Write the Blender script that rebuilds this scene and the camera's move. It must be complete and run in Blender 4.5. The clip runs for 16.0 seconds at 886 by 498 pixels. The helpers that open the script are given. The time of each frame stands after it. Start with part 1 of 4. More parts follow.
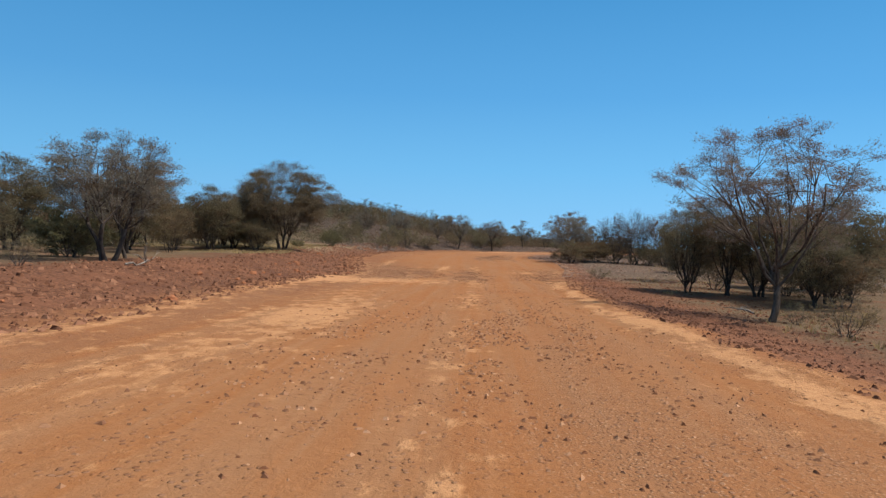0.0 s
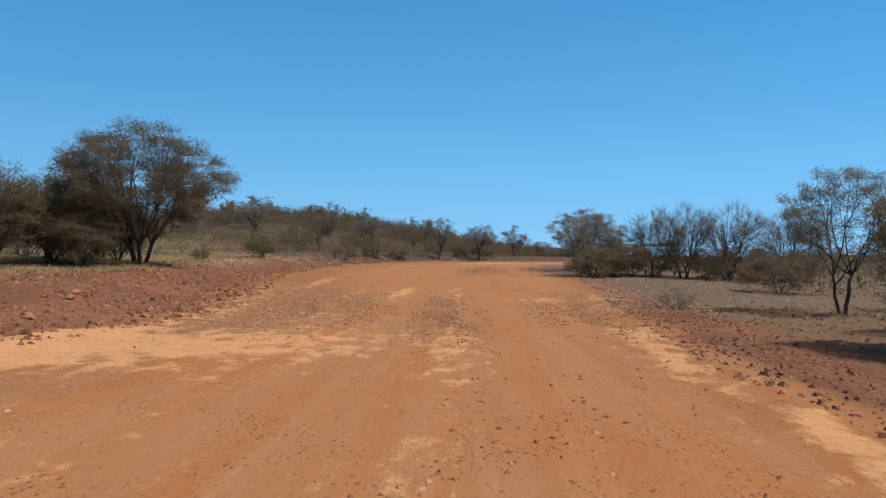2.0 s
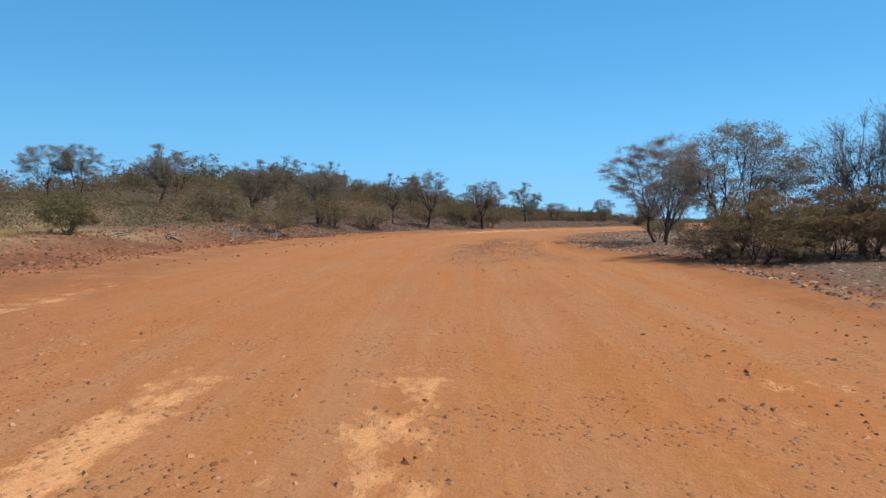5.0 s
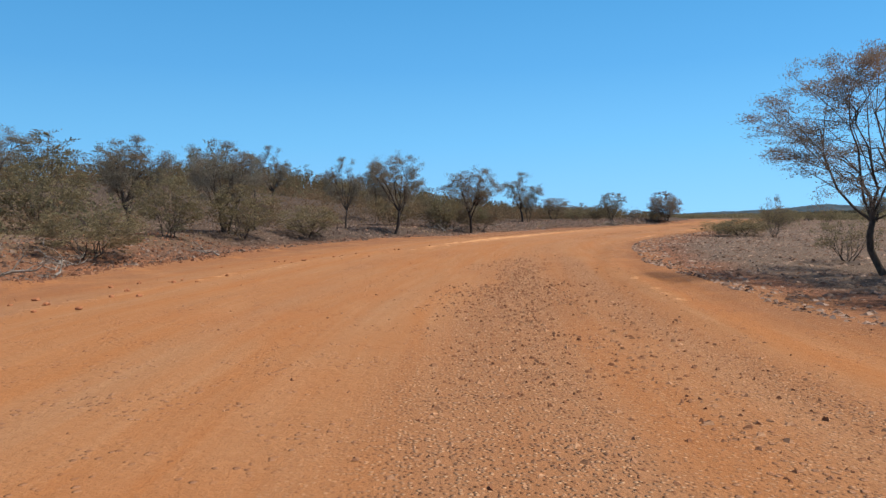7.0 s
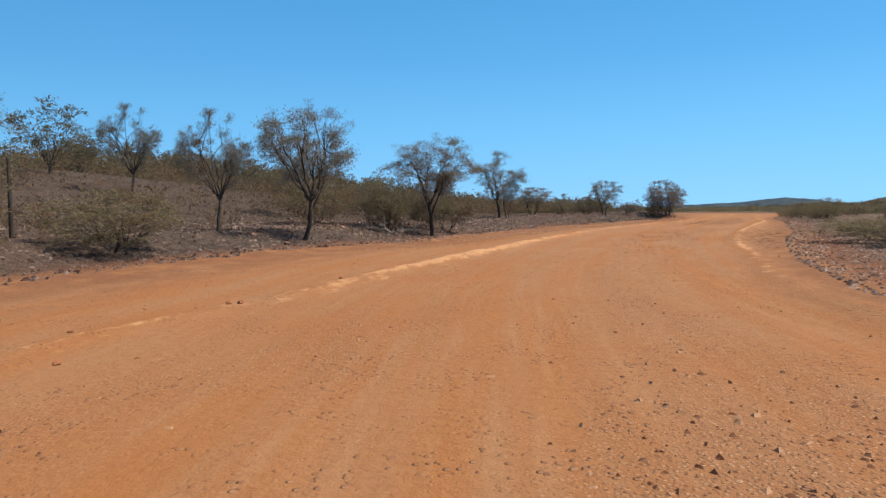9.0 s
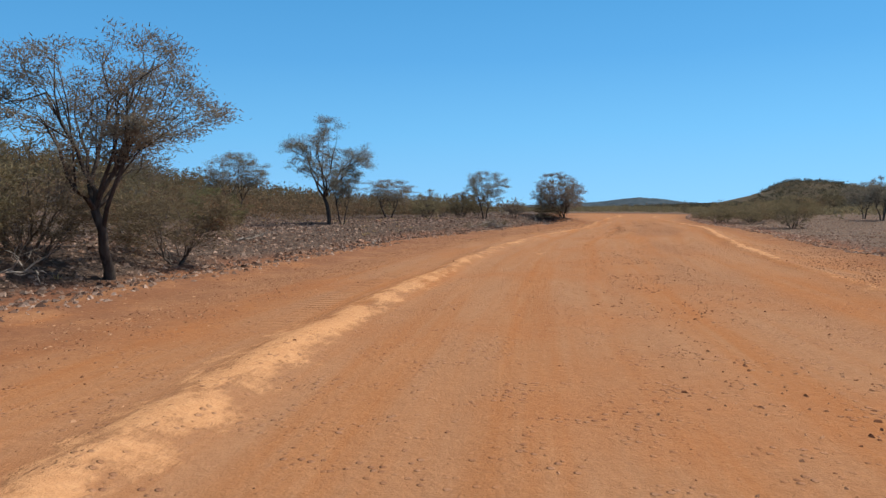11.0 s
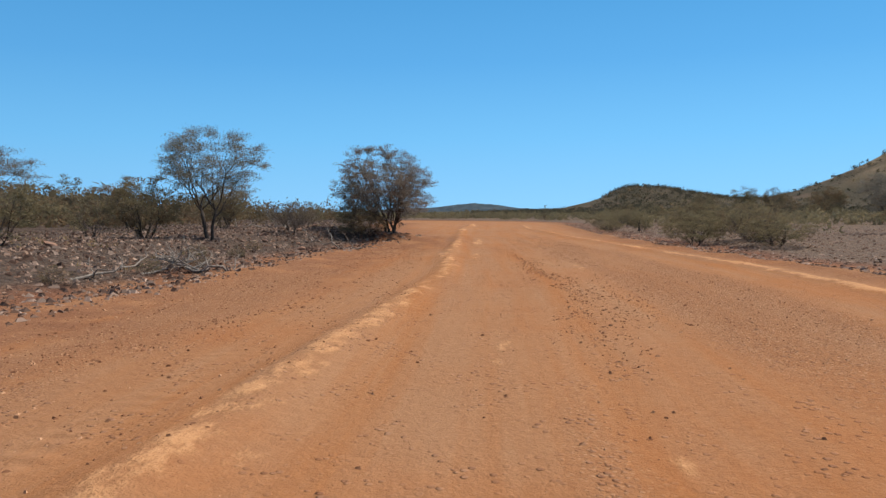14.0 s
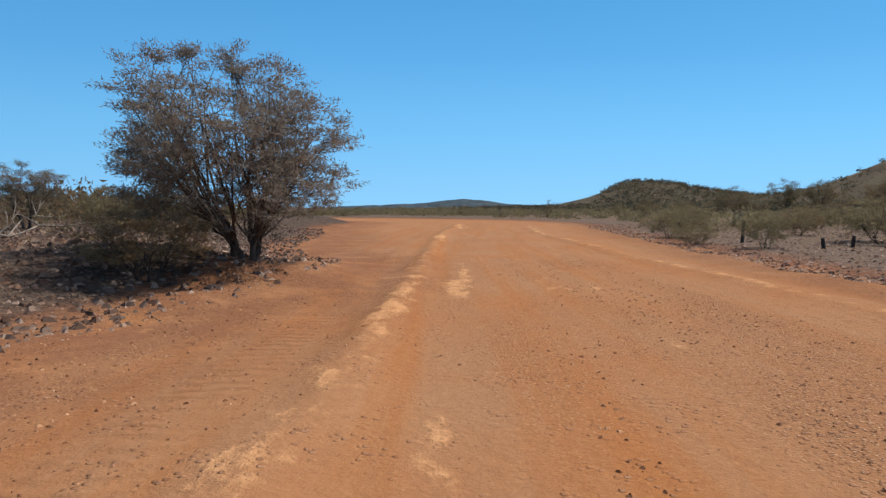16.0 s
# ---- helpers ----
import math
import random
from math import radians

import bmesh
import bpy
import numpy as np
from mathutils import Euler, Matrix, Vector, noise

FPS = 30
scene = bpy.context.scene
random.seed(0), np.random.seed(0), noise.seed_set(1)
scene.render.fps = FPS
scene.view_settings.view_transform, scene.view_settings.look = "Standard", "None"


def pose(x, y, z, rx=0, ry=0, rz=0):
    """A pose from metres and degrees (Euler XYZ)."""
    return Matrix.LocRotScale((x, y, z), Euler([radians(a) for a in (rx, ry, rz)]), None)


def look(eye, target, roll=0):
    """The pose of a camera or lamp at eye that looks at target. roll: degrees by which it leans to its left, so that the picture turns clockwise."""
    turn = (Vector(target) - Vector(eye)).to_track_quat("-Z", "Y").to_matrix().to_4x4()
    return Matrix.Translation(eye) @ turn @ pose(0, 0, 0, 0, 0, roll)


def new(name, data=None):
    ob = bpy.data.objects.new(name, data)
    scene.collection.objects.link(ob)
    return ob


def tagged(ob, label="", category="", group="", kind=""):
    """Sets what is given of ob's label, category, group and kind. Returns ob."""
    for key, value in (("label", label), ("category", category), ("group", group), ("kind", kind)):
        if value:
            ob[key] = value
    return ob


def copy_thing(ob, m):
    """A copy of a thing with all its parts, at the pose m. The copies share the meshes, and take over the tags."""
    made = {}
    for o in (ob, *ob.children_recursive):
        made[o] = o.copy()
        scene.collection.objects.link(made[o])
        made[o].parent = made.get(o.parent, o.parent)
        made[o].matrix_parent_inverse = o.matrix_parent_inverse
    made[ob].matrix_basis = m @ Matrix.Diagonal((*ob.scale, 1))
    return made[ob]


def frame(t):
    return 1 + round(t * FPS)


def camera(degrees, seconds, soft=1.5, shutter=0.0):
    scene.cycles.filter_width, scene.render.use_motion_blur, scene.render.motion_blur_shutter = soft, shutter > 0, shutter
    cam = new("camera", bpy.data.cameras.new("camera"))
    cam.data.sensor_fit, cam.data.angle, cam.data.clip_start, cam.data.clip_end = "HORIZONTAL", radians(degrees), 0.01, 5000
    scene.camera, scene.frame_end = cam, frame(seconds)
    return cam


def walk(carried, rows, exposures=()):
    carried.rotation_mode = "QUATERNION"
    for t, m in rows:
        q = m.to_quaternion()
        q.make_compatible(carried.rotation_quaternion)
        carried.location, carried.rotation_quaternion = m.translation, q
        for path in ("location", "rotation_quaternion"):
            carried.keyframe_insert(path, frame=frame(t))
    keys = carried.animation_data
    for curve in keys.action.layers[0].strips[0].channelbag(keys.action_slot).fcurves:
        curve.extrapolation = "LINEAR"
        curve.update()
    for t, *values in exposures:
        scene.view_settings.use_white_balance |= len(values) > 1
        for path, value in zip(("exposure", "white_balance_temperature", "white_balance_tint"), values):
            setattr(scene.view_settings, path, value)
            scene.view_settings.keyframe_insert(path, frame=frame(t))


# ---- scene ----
import itertools

cam = camera(64.0, 16.0, soft=1.4)
# seconds, x, y, z, then the turn in degrees about x, y, z
PATH = [
    (0.0, 0.000, 0.000, 1.746, 89.30, -2.10, -0.00),
    (0.5, 0.351, 5.298, 1.736, 89.44, -2.20, 0.14),
    (1.0, 0.583, 10.463, 1.689, 89.31, -1.85, -1.35),
    (1.5, 0.902, 15.512, 1.638, 89.25, -1.55, -1.43),
    (2.0, 1.155, 20.193, 1.549, 90.16, -1.39, -1.17),
    (2.5, 1.372, 24.569, 1.483, 91.11, -0.99, -1.14),
    (3.0, 1.694, 28.544, 1.475, 91.25, -0.57, -1.51),
    (3.5, 2.039, 32.834, 1.403, 90.63, -0.41, -1.27),
    (4.0, 2.221, 37.013, 1.290, 88.33, -0.34, -1.60),
    (4.2, 2.337, 38.733, 1.251, 87.80, -0.31, -1.26),
    (6.3, 2.989, 60.022, 1.567, 87.41, 0.20, -1.42),
    (6.5, 3.128, 62.093, 1.573, 87.39, 0.03, -1.73),
    (7.0, 3.411, 67.243, 1.580, 87.37, 0.75, -2.89),
    (7.5, 3.671, 72.305, 1.568, 86.40, 0.38, -3.32),
    (8.0, 3.969, 77.216, 1.582, 86.54, 0.65, -3.90),
    (8.2, 4.155, 79.179, 1.589, 86.88, 0.71, -4.19),
    (10.3, 8.404, 102.318, 1.652, 86.47, 0.61, -12.47),
    (10.5, 9.187, 104.512, 1.669, 86.53, 0.57, -13.74),
    (11.0, 11.340, 109.937, 1.717, 86.57, 0.62, -16.99),
    (11.5, 13.659, 115.265, 1.708, 86.52, 0.90, -19.29),
    (12.0, 15.874, 120.231, 1.623, 86.86, 0.65, -21.84),
    (12.5, 18.599, 125.543, 1.609, 86.96, 0.69, -24.28),
    (13.0, 21.228, 130.497, 1.594, 86.90, 0.58, -26.88),
    (13.5, 23.920, 135.248, 1.591, 87.08, 0.69, -28.06),
    (14.0, 26.749, 139.989, 1.600, 86.90, 0.50, -30.15),
    (14.5, 29.777, 144.707, 1.620, 86.72, 0.36, -30.30),
    (15.0, 32.750, 148.891, 1.645, 86.70, 0.28, -30.80),
    (15.5, 35.592, 153.186, 1.615, 86.58, 0.28, -31.26),
    (16.0, 38.355, 157.603, 1.583, 86.56, 0.26, -31.00),
]
walk(cam, [(r[0], pose(*r[1:])) for r in PATH], [(0.0, 0.09), (3.2, 0.09), (4.2, 0.22), (6.3, 0.24), (8.2, 0.27), (10.3, 0.15), (16.0, 0.12)])

# ---- world and sun ----
SUN_EL, SUN_AZ = radians(56), radians(98)  # azimuth clockwise from +y
world = bpy.data.worlds.new("sky")
scene.world = world
world.use_nodes = True
wn = world.node_tree.nodes
sky = wn.new("ShaderNodeTexSky")
sky.sky_type = "NISHITA"
sky.sun_disc = False
sky.sun_elevation, sky.sun_rotation = SUN_EL, SUN_AZ
sky.air_density, sky.dust_density, sky.ozone_density = 1.0, 3.0, 0.6
# clear dry air: the sky stays blue down to the horizon
coord, split, ramp = wn.new("ShaderNodeTexCoord"), wn.new("ShaderNodeSeparateXYZ"), wn.new("ShaderNodeValToRGB")
for at, c in ((0.10, (0.165, 0.480, 0.83)), (0.20, (0.104, 0.372, 0.73)), (0.32, (0.068, 0.295, 0.62)), (0.6, (0.040, 0.22, 0.55))):
    ramp.color_ramp.elements.new(at).color = (*c, 1.0)
ramp.color_ramp.elements[0].color, ramp.color_ramp.elements[-1].color = (0.25, 0.565, 0.88, 1.0), (0.035, 0.19, 0.50, 1.0)
gain = wn.new("ShaderNodeMix")
gain.data_type, gain.blend_type = "RGBA", "MULTIPLY"
gain.inputs[0].default_value = 1.0
blend = wn.new("ShaderNodeMix")
blend.data_type = "RGBA"
low = wn.new("ShaderNodeMapRange")  # the deep blue band is low over the land; overhead the plain sky model
low.interpolation_type = "SMOOTHSTEP"
for k, v in enumerate((0.42, 0.75, 1.0, 0.0)):
    low.inputs[k + 1].default_value = v
glow = wn.new("ShaderNodeVectorMath")  # the air is a little brighter towards the sun's side
glow.operation, glow.inputs[1].default_value = "DOT_PRODUCT", (math.sin(SUN_AZ), math.cos(SUN_AZ), 0.0)
gain_by_side = wn.new("ShaderNodeMath")
gain_by_side.operation, gain_by_side.inputs[1].default_value, gain_by_side.inputs[2].default_value = "MULTIPLY_ADD", 1.2, 9.25
link = world.node_tree.links.new
link(coord.outputs["Generated"], glow.inputs[0]), link(glow.outputs["Value"], gain_by_side.inputs[0]), link(gain_by_side.outputs[0], gain.inputs[7])
link(coord.outputs["Generated"], split.inputs[0]), link(split.outputs["Z"], ramp.inputs[0]), link(ramp.outputs[0], gain.inputs[6])
link(split.outputs["Z"], low.inputs[0]), link(low.outputs[0], blend.inputs[0]), link(sky.outputs[0], blend.inputs[6]), link(gain.outputs[2], blend.inputs[7]), link(blend.outputs[2], wn["Background"].inputs[0])
wn["Background"].inputs[1].default_value = 0.11
sun = new("sun", bpy.data.lights.new("sun", "SUN"))
sun.data.energy, sun.data.angle, sun.data.color = 4.7, radians(0.55), (1.0, 0.94, 0.85)
sd = Vector((math.sin(SUN_AZ) * math.cos(SUN_EL), math.cos(SUN_AZ) * math.cos(SUN_EL), math.sin(SUN_EL)))
sun.matrix_world = look(sd * 100, (0, 0, 0))


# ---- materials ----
TONE_SCALE = 0.80  # light balance put into the colours: all scaled down against the strong sun


class Nodes:
    """A small wrapper for building node materials."""

    def __init__(self, name, rough=0.9):
        self.mat = bpy.data.materials.new(name)
        self.mat.use_nodes = True
        self.tree = self.mat.node_tree
        self.bsdf = self.tree.nodes["Principled BSDF"]
        self.bsdf.inputs["Roughness"].default_value = rough
        self.bsdf.inputs["Specular IOR Level"].default_value = 0.04

    def node(self, kind, **values):
        n = self.tree.nodes.new("ShaderNode" + kind)
        for k, v in values.items():
            setattr(n, k, v)
        return n

    def put(self, socket, value):
        if isinstance(value, bpy.types.NodeSocket):
            self.tree.links.new(value, socket)
        elif isinstance(value, (tuple, list)):
            socket.default_value = (*value, 1.0) if len(value) == 3 and len(socket.default_value) == 4 else value
        else:
            socket.default_value = value

    def math(self, op, a, b=0.0, c=0.0):
        n = self.node("Math", operation=op)
        self.put(n.inputs[0], a), self.put(n.inputs[1], b), self.put(n.inputs[2], c)
        return n.outputs[0]

    def mix(self, f, a, b, kind="MIX"):
        n = self.node("Mix", data_type="RGBA", blend_type=kind)
        self.put(n.inputs[0], f), self.put(n.inputs[6], a), self.put(n.inputs[7], b)
        return n.outputs[2]

    def ramp(self, f, lo, hi):
        n = self.node("MapRange", interpolation_type="SMOOTHSTEP")
        self.put(n.inputs[0], f), self.put(n.inputs[1], lo), self.put(n.inputs[2], hi)
        return n.outputs[0]

    def scaled(self, v, s):
        n = self.node("Mapping")
        self.put(n.inputs[0], v)
        n.inputs[3].default_value = s
        return n.outputs[0]

    def noise(self, v, scale, detail=3.0, rough=0.55):
        n = self.node("TexNoise")
        self.put(n.inputs["Vector"], v)
        n.inputs["Scale"].default_value, n.inputs["Detail"].default_value = scale, detail
        n.inputs["Roughness"].default_value = rough
        return n.outputs[0]

    def voronoi(self, v, scale, feature="F1"):
        n = self.node("TexVoronoi", feature=feature)
        self.put(n.inputs["Vector"], v)
        n.inputs["Scale"].default_value = scale
        return n

    def node_red(self, c):
        n = self.node("SeparateColor")
        self.put(n.inputs[0], c)
        return n.outputs[0]

    def attr(self, name, out=2):
        return self.node("Attribute", attribute_name=name).outputs[out]

    def place(self):
        return self.node("NewGeometry").outputs["Position"]

    def bump(self, h, strength, distance):
        n = self.node("Bump")
        self.put(n.inputs["Height"], h)
        n.inputs["Strength"].default_value, n.inputs["Distance"].default_value = strength, distance
        self.tree.links.new(n.outputs[0], self.bsdf.inputs["Normal"])

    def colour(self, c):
        self.put(self.bsdf.inputs["Base Color"], self.mix(1.0, c, (TONE_SCALE, TONE_SCALE, TONE_SCALE), "MULTIPLY"))
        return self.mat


def ground_material():
    m = Nodes("red_earth", 0.95)
    p = m.place()
    lane = m.attr("lane", 1)  # x across, y along the road, in metres
    road, pale, stony, grassy = (m.attr(a) for a in ("road", "pale", "stony", "grassy"))
    streak = m.noise(m.scaled(lane, (1.3, 0.045, 1)), 1.0, 4.0, 0.6)
    fine = m.noise(m.scaled(lane, (5.0, 0.22, 1)), 1.0, 3.0, 0.6)
    blot = m.noise(p, 0.22, 4.0, 0.6)
    grain = m.noise(p, 9.0, 5.0, 0.7)
    grit = m.noise(p, 42.0, 3.0, 0.7)
    c = m.mix(m.ramp(streak, 0.3, 0.7), (0.350, 0.146, 0.054), (0.342, 0.172, 0.082))
    c = m.mix(m.math("MULTIPLY", m.ramp(fine, 0.45, 0.75), 0.35), c, (0.41, 0.228, 0.120))
    across = m.node("SeparateXYZ")
    m.put(across.inputs[0], lane)
    c = m.mix(m.math("MULTIPLY", m.ramp(across.outputs[1], 95.0, 120.0), m.math("MULTIPLY", m.ramp(streak, 0.25, 0.6), 0.42)), c, (0.345, 0.190, 0.106))
    c = m.mix(m.math("MULTIPLY", m.ramp(blot, 0.45, 0.7), 0.5), c, (0.350, 0.136, 0.048))
    worn = m.math("MULTIPLY", m.attr("shoulder"), m.ramp(m.noise(p, 0.8, 5.0, 0.65), 0.25, 0.6))
    c = m.mix(worn, c, m.mix(grain, (0.150, 0.068, 0.037), (0.270, 0.125, 0.066)))
    loose = m.attr("loose")
    chip = m.voronoi(p, 24.0)
    chips = m.mix(m.math("POWER", m.node_red(chip.outputs["Color"]), 1.4), (0.20, 0.088, 0.044), (0.56, 0.345, 0.20))
    c = m.mix(m.math("MULTIPLY", loose, 0.75), c, m.mix(streak, (0.265, 0.122, 0.058), (0.335, 0.170, 0.086)))
    c = m.mix(m.math("MULTIPLY", m.ramp(chip.outputs["Distance"], 0.45, 0.30), m.math("ADD", m.math("MULTIPLY", loose, 0.75), 0.12)), c, chips)
    crumble = m.math("SUBTRACT", m.noise(m.scaled(lane, (1.3, 0.75, 1)), 1.9, 6.0, 0.68), 0.5)
    dust = m.ramp(m.math("ADD", pale, m.math("MULTIPLY", crumble, 2.8)), 0.38, 0.90)
    dust = m.math("MULTIPLY", dust, m.ramp(pale, 0.02, 0.2))
    c = m.mix(m.math("MULTIPLY", dust, 0.75), c, m.mix(grain, (0.54, 0.262, 0.112), (0.68, 0.390, 0.195)))
    soil = m.mix(m.ramp(blot, 0.35, 0.65), (0.140, 0.066, 0.041), (0.235, 0.106, 0.059))
    bare = m.mix(m.ramp(m.noise(p, 0.9, 4.0, 0.65), 0.35, 0.65), (0.055, 0.042, 0.034), (0.105, 0.080, 0.064))
    big, small = m.voronoi(m.scaled(p, (1, 1, 0.6)), 6.5), m.voronoi(m.scaled(p, (1, 1, 0.6)), 15.0)
    rub = m.mix(m.math("POWER", m.node_red(big.outputs["Color"]), 1.8), (0.040, 0.027, 0.021), (0.18, 0.135, 0.105))
    rub = m.mix(0.5, rub, m.mix(m.math("POWER", m.node_red(small.outputs["Color"]), 1.8), (0.040, 0.027, 0.022), (0.17, 0.128, 0.100)))
    bare = m.mix(0.75, bare, rub)
    bare = m.mix(m.ramp(across.outputs[0], 2.0, 4.0), bare, m.mix(0.6, m.mix(m.noise(p, 3.0, 5.0, 0.7), (0.160, 0.108, 0.074), (0.330, 0.245, 0.182)), rub))
    clods = m.mix(m.math("POWER", m.node_red(small.outputs["Color"]), 1.5), (0.075, 0.034, 0.021), (0.34, 0.165, 0.094))
    soil = m.mix(m.math("MULTIPLY", m.ramp(m.noise(p, 0.5, 3.0), 0.35, 0.6), 0.7), soil, clods)
    soil = m.mix(stony, soil, bare)
    lumps = m.math("ADD", m.math("MULTIPLY", big.outputs["Distance"], -1.1), m.math("MULTIPLY", small.outputs["Distance"], -0.6))
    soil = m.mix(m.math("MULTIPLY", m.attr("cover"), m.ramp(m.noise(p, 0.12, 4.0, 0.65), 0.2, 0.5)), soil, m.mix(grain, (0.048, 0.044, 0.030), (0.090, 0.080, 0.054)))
    soil = m.mix(m.math("MULTIPLY", m.attr("litter"), m.ramp(m.noise(p, 0.35, 5.0, 0.65), 0.25, 0.55)), soil, m.mix(grain, (0.105, 0.076, 0.046), (0.215, 0.160, 0.100)))
    soil = m.mix(grassy, soil, m.mix(m.ramp(m.noise(p, 2.5, 5.0, 0.7), 0.3, 0.7), (0.22, 0.165, 0.095), (0.40, 0.31, 0.185)))
    c = m.mix(road, soil, c)
    c = m.mix(0.36, c, m.mix(grain, (0.25, 0.22, 0.2), (0.78, 0.77, 0.76)), "OVERLAY")
    peb = m.voronoi(p, 11.0)
    dot = m.math("MULTIPLY", m.ramp(peb.outputs["Distance"], 0.34, 0.2), m.ramp(m.noise(p, 1.3, 2.0), 0.45, 0.62))
    c = m.mix(m.math("MULTIPLY", dot, 0.55), c, m.mix(peb.outputs["Color"], (0.16, 0.065, 0.04), (0.42, 0.24, 0.15)))
    h = m.math("ADD", m.math("MULTIPLY", grain, 0.7), m.math("MULTIPLY", grit, 0.3))
    wave = m.node("TexWave", wave_type="BANDS", bands_direction="Y")
    m.put(wave.inputs["Vector"], lane)
    wave.inputs["Scale"].default_value, wave.inputs["Distortion"].default_value, wave.inputs["Detail Scale"].default_value = 1.25, 5.0, 1.0
    h = m.math("ADD", h, m.math("MULTIPLY", wave.outputs["Fac"], m.math("MULTIPLY", m.math("MULTIPLY", m.attr("tread"), m.ramp(m.noise(p, 0.9, 3.0), 0.3, 0.6)), 2.0)))
    h = m.math("ADD", h, m.math("MULTIPLY", dust, 0.35))
    h = m.math("ADD", h, m.math("MULTIPLY", m.ramp(chip.outputs["Distance"], 0.5, 0.1), m.math("MULTIPLY", loose, 0.5)))
    h = m.math("ADD", h, m.math("MULTIPLY", lumps, m.math("SUBTRACT", 1.0, road)))
    m.bump(m.math("ADD", h, m.math("MULTIPLY", dot, 0.5)), 0.9, 0.04)
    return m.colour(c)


def stone_material(name, dark, light, dust=0.5):
    m = Nodes(name, 0.9)
    r = m.node("NewGeometry").outputs["Random Per Island"]
    n = m.noise(m.place(), 25.0, 4.0, 0.65)
    c = m.mix(m.math("POWER", r, 1.6), dark, light)
    c = m.mix(m.math("MULTIPLY", n, dust), c, (0.30, 0.12, 0.06))
    m.bump(n, 0.6, 0.01)
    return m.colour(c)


def leaf_material(name, a, b, c):
    m = Nodes(name, 0.75)
    r = m.node("NewGeometry").outputs["Random Per Island"]
    o = m.node("ObjectInfo").outputs["Random"]
    patch = m.noise(m.node("TexCoord").outputs["Object"], 0.9, 2.0)
    col = m.mix(r, a, b)
    col = m.mix(m.ramp(m.math("ADD", patch, m.math("MULTIPLY", m.math("SUBTRACT", o, 0.5), 0.25)), 0.48, 0.66), col, c)
    col = m.mix(m.math("MULTIPLY", o, 0.35), col, m.mix(0.5, a, c))
    t = m.node("BsdfTranslucent")
    m.tree.links.new(col, t.inputs[0])
    mixer = m.node("MixShader")
    mixer.inputs[0].default_value = 0.42
    m.tree.links.new(m.bsdf.outputs[0], mixer.inputs[1])
    m.tree.links.new(t.outputs[0], mixer.inputs[2])
    m.tree.links.new(mixer.outputs[0], m.tree.nodes["Material Output"].inputs[0])
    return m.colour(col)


def bark_material(name, a, b):
    m = Nodes(name, 0.9)
    v = m.node("TexCoord").outputs["Object"]
    n = m.noise(m.scaled(v, (14, 14, 2.5)), 1.0, 5.0, 0.65)
    big = m.noise(v, 1.7, 2.0)
    c = m.mix(m.ramp(m.math("ADD", m.math("MULTIPLY", n, 0.7), m.math("MULTIPLY", big, 0.3)), 0.3, 0.7), a, b)
    m.bump(n, 0.7, 0.02)
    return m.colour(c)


EARTH = ground_material()
GRAVEL = stone_material("red_gravel", (0.19, 0.088, 0.046), (0.58, 0.345, 0.195))
GREY_STONE = stone_material("grey_stone", (0.048, 0.036, 0.030), (0.25, 0.195, 0.158), 0.25)
RED_STONE = stone_material("red_stone", (0.100, 0.048, 0.030), (0.33, 0.172, 0.104))
BROWN_STONE = stone_material("brown_stone", (0.110, 0.070, 0.050), (0.44, 0.330, 0.255), 0.35)
RED_ROCK = stone_material("red_rock", (0.20, 0.060, 0.025), (0.40, 0.165, 0.080))
GREY_ROCK = stone_material("grey_rock", (0.14, 0.072, 0.048), (0.34, 0.22, 0.16))
LEAF_GREY = leaf_material("grey_leaves", (0.160, 0.142, 0.108), (0.285, 0.262, 0.215), (0.215, 0.155, 0.105))
LEAF_DENSE = leaf_material("olive_leaves", (0.128, 0.110, 0.064), (0.210, 0.178, 0.106), (0.190, 0.124, 0.070))
LEAF_BROWN = leaf_material("brown_leaves", (0.135, 0.104, 0.062), (0.225, 0.178, 0.115), (0.215, 0.130, 0.076))
LEAF_RUST = leaf_material("rusty_leaves", (0.175, 0.136, 0.104), (0.300, 0.255, 0.212), (0.235, 0.140, 0.092))
LEAF_BUSH = leaf_material("bush_leaves", (0.165, 0.136, 0.074), (0.265, 0.220, 0.128), (0.220, 0.150, 0.086))
LEAF_OLIVE = leaf_material("dull_olive_leaves", (0.140, 0.130, 0.070), (0.240, 0.215, 0.125), (0.205, 0.150, 0.088))
LEAF_HILL = leaf_material("dark_hill_leaves", (0.058, 0.058, 0.038), (0.095, 0.092, 0.060), (0.085, 0.070, 0.048))
LEAF_GREEN = leaf_material("green_leaves", (0.150, 0.138, 0.066), (0.230, 0.205, 0.105), (0.185, 0.145, 0.078))
BARK = bark_material("dark_bark", (0.040, 0.031, 0.026), (0.115, 0.092, 0.076))
GREYBARK = bark_material("grey_bark", (0.060, 0.044, 0.033), (0.185, 0.142, 0.108))
DEADWOOD = bark_material("weathered_wood", (0.14, 0.115, 0.095), (0.38, 0.33, 0.28))
TWIG = bark_material("grey_twigs", (0.070, 0.056, 0.048), (0.160, 0.130, 0.108))
GRASS = leaf_material("dry_grass", (0.36, 0.26, 0.12), (0.50, 0.39, 0.20), (0.30, 0.21, 0.10))

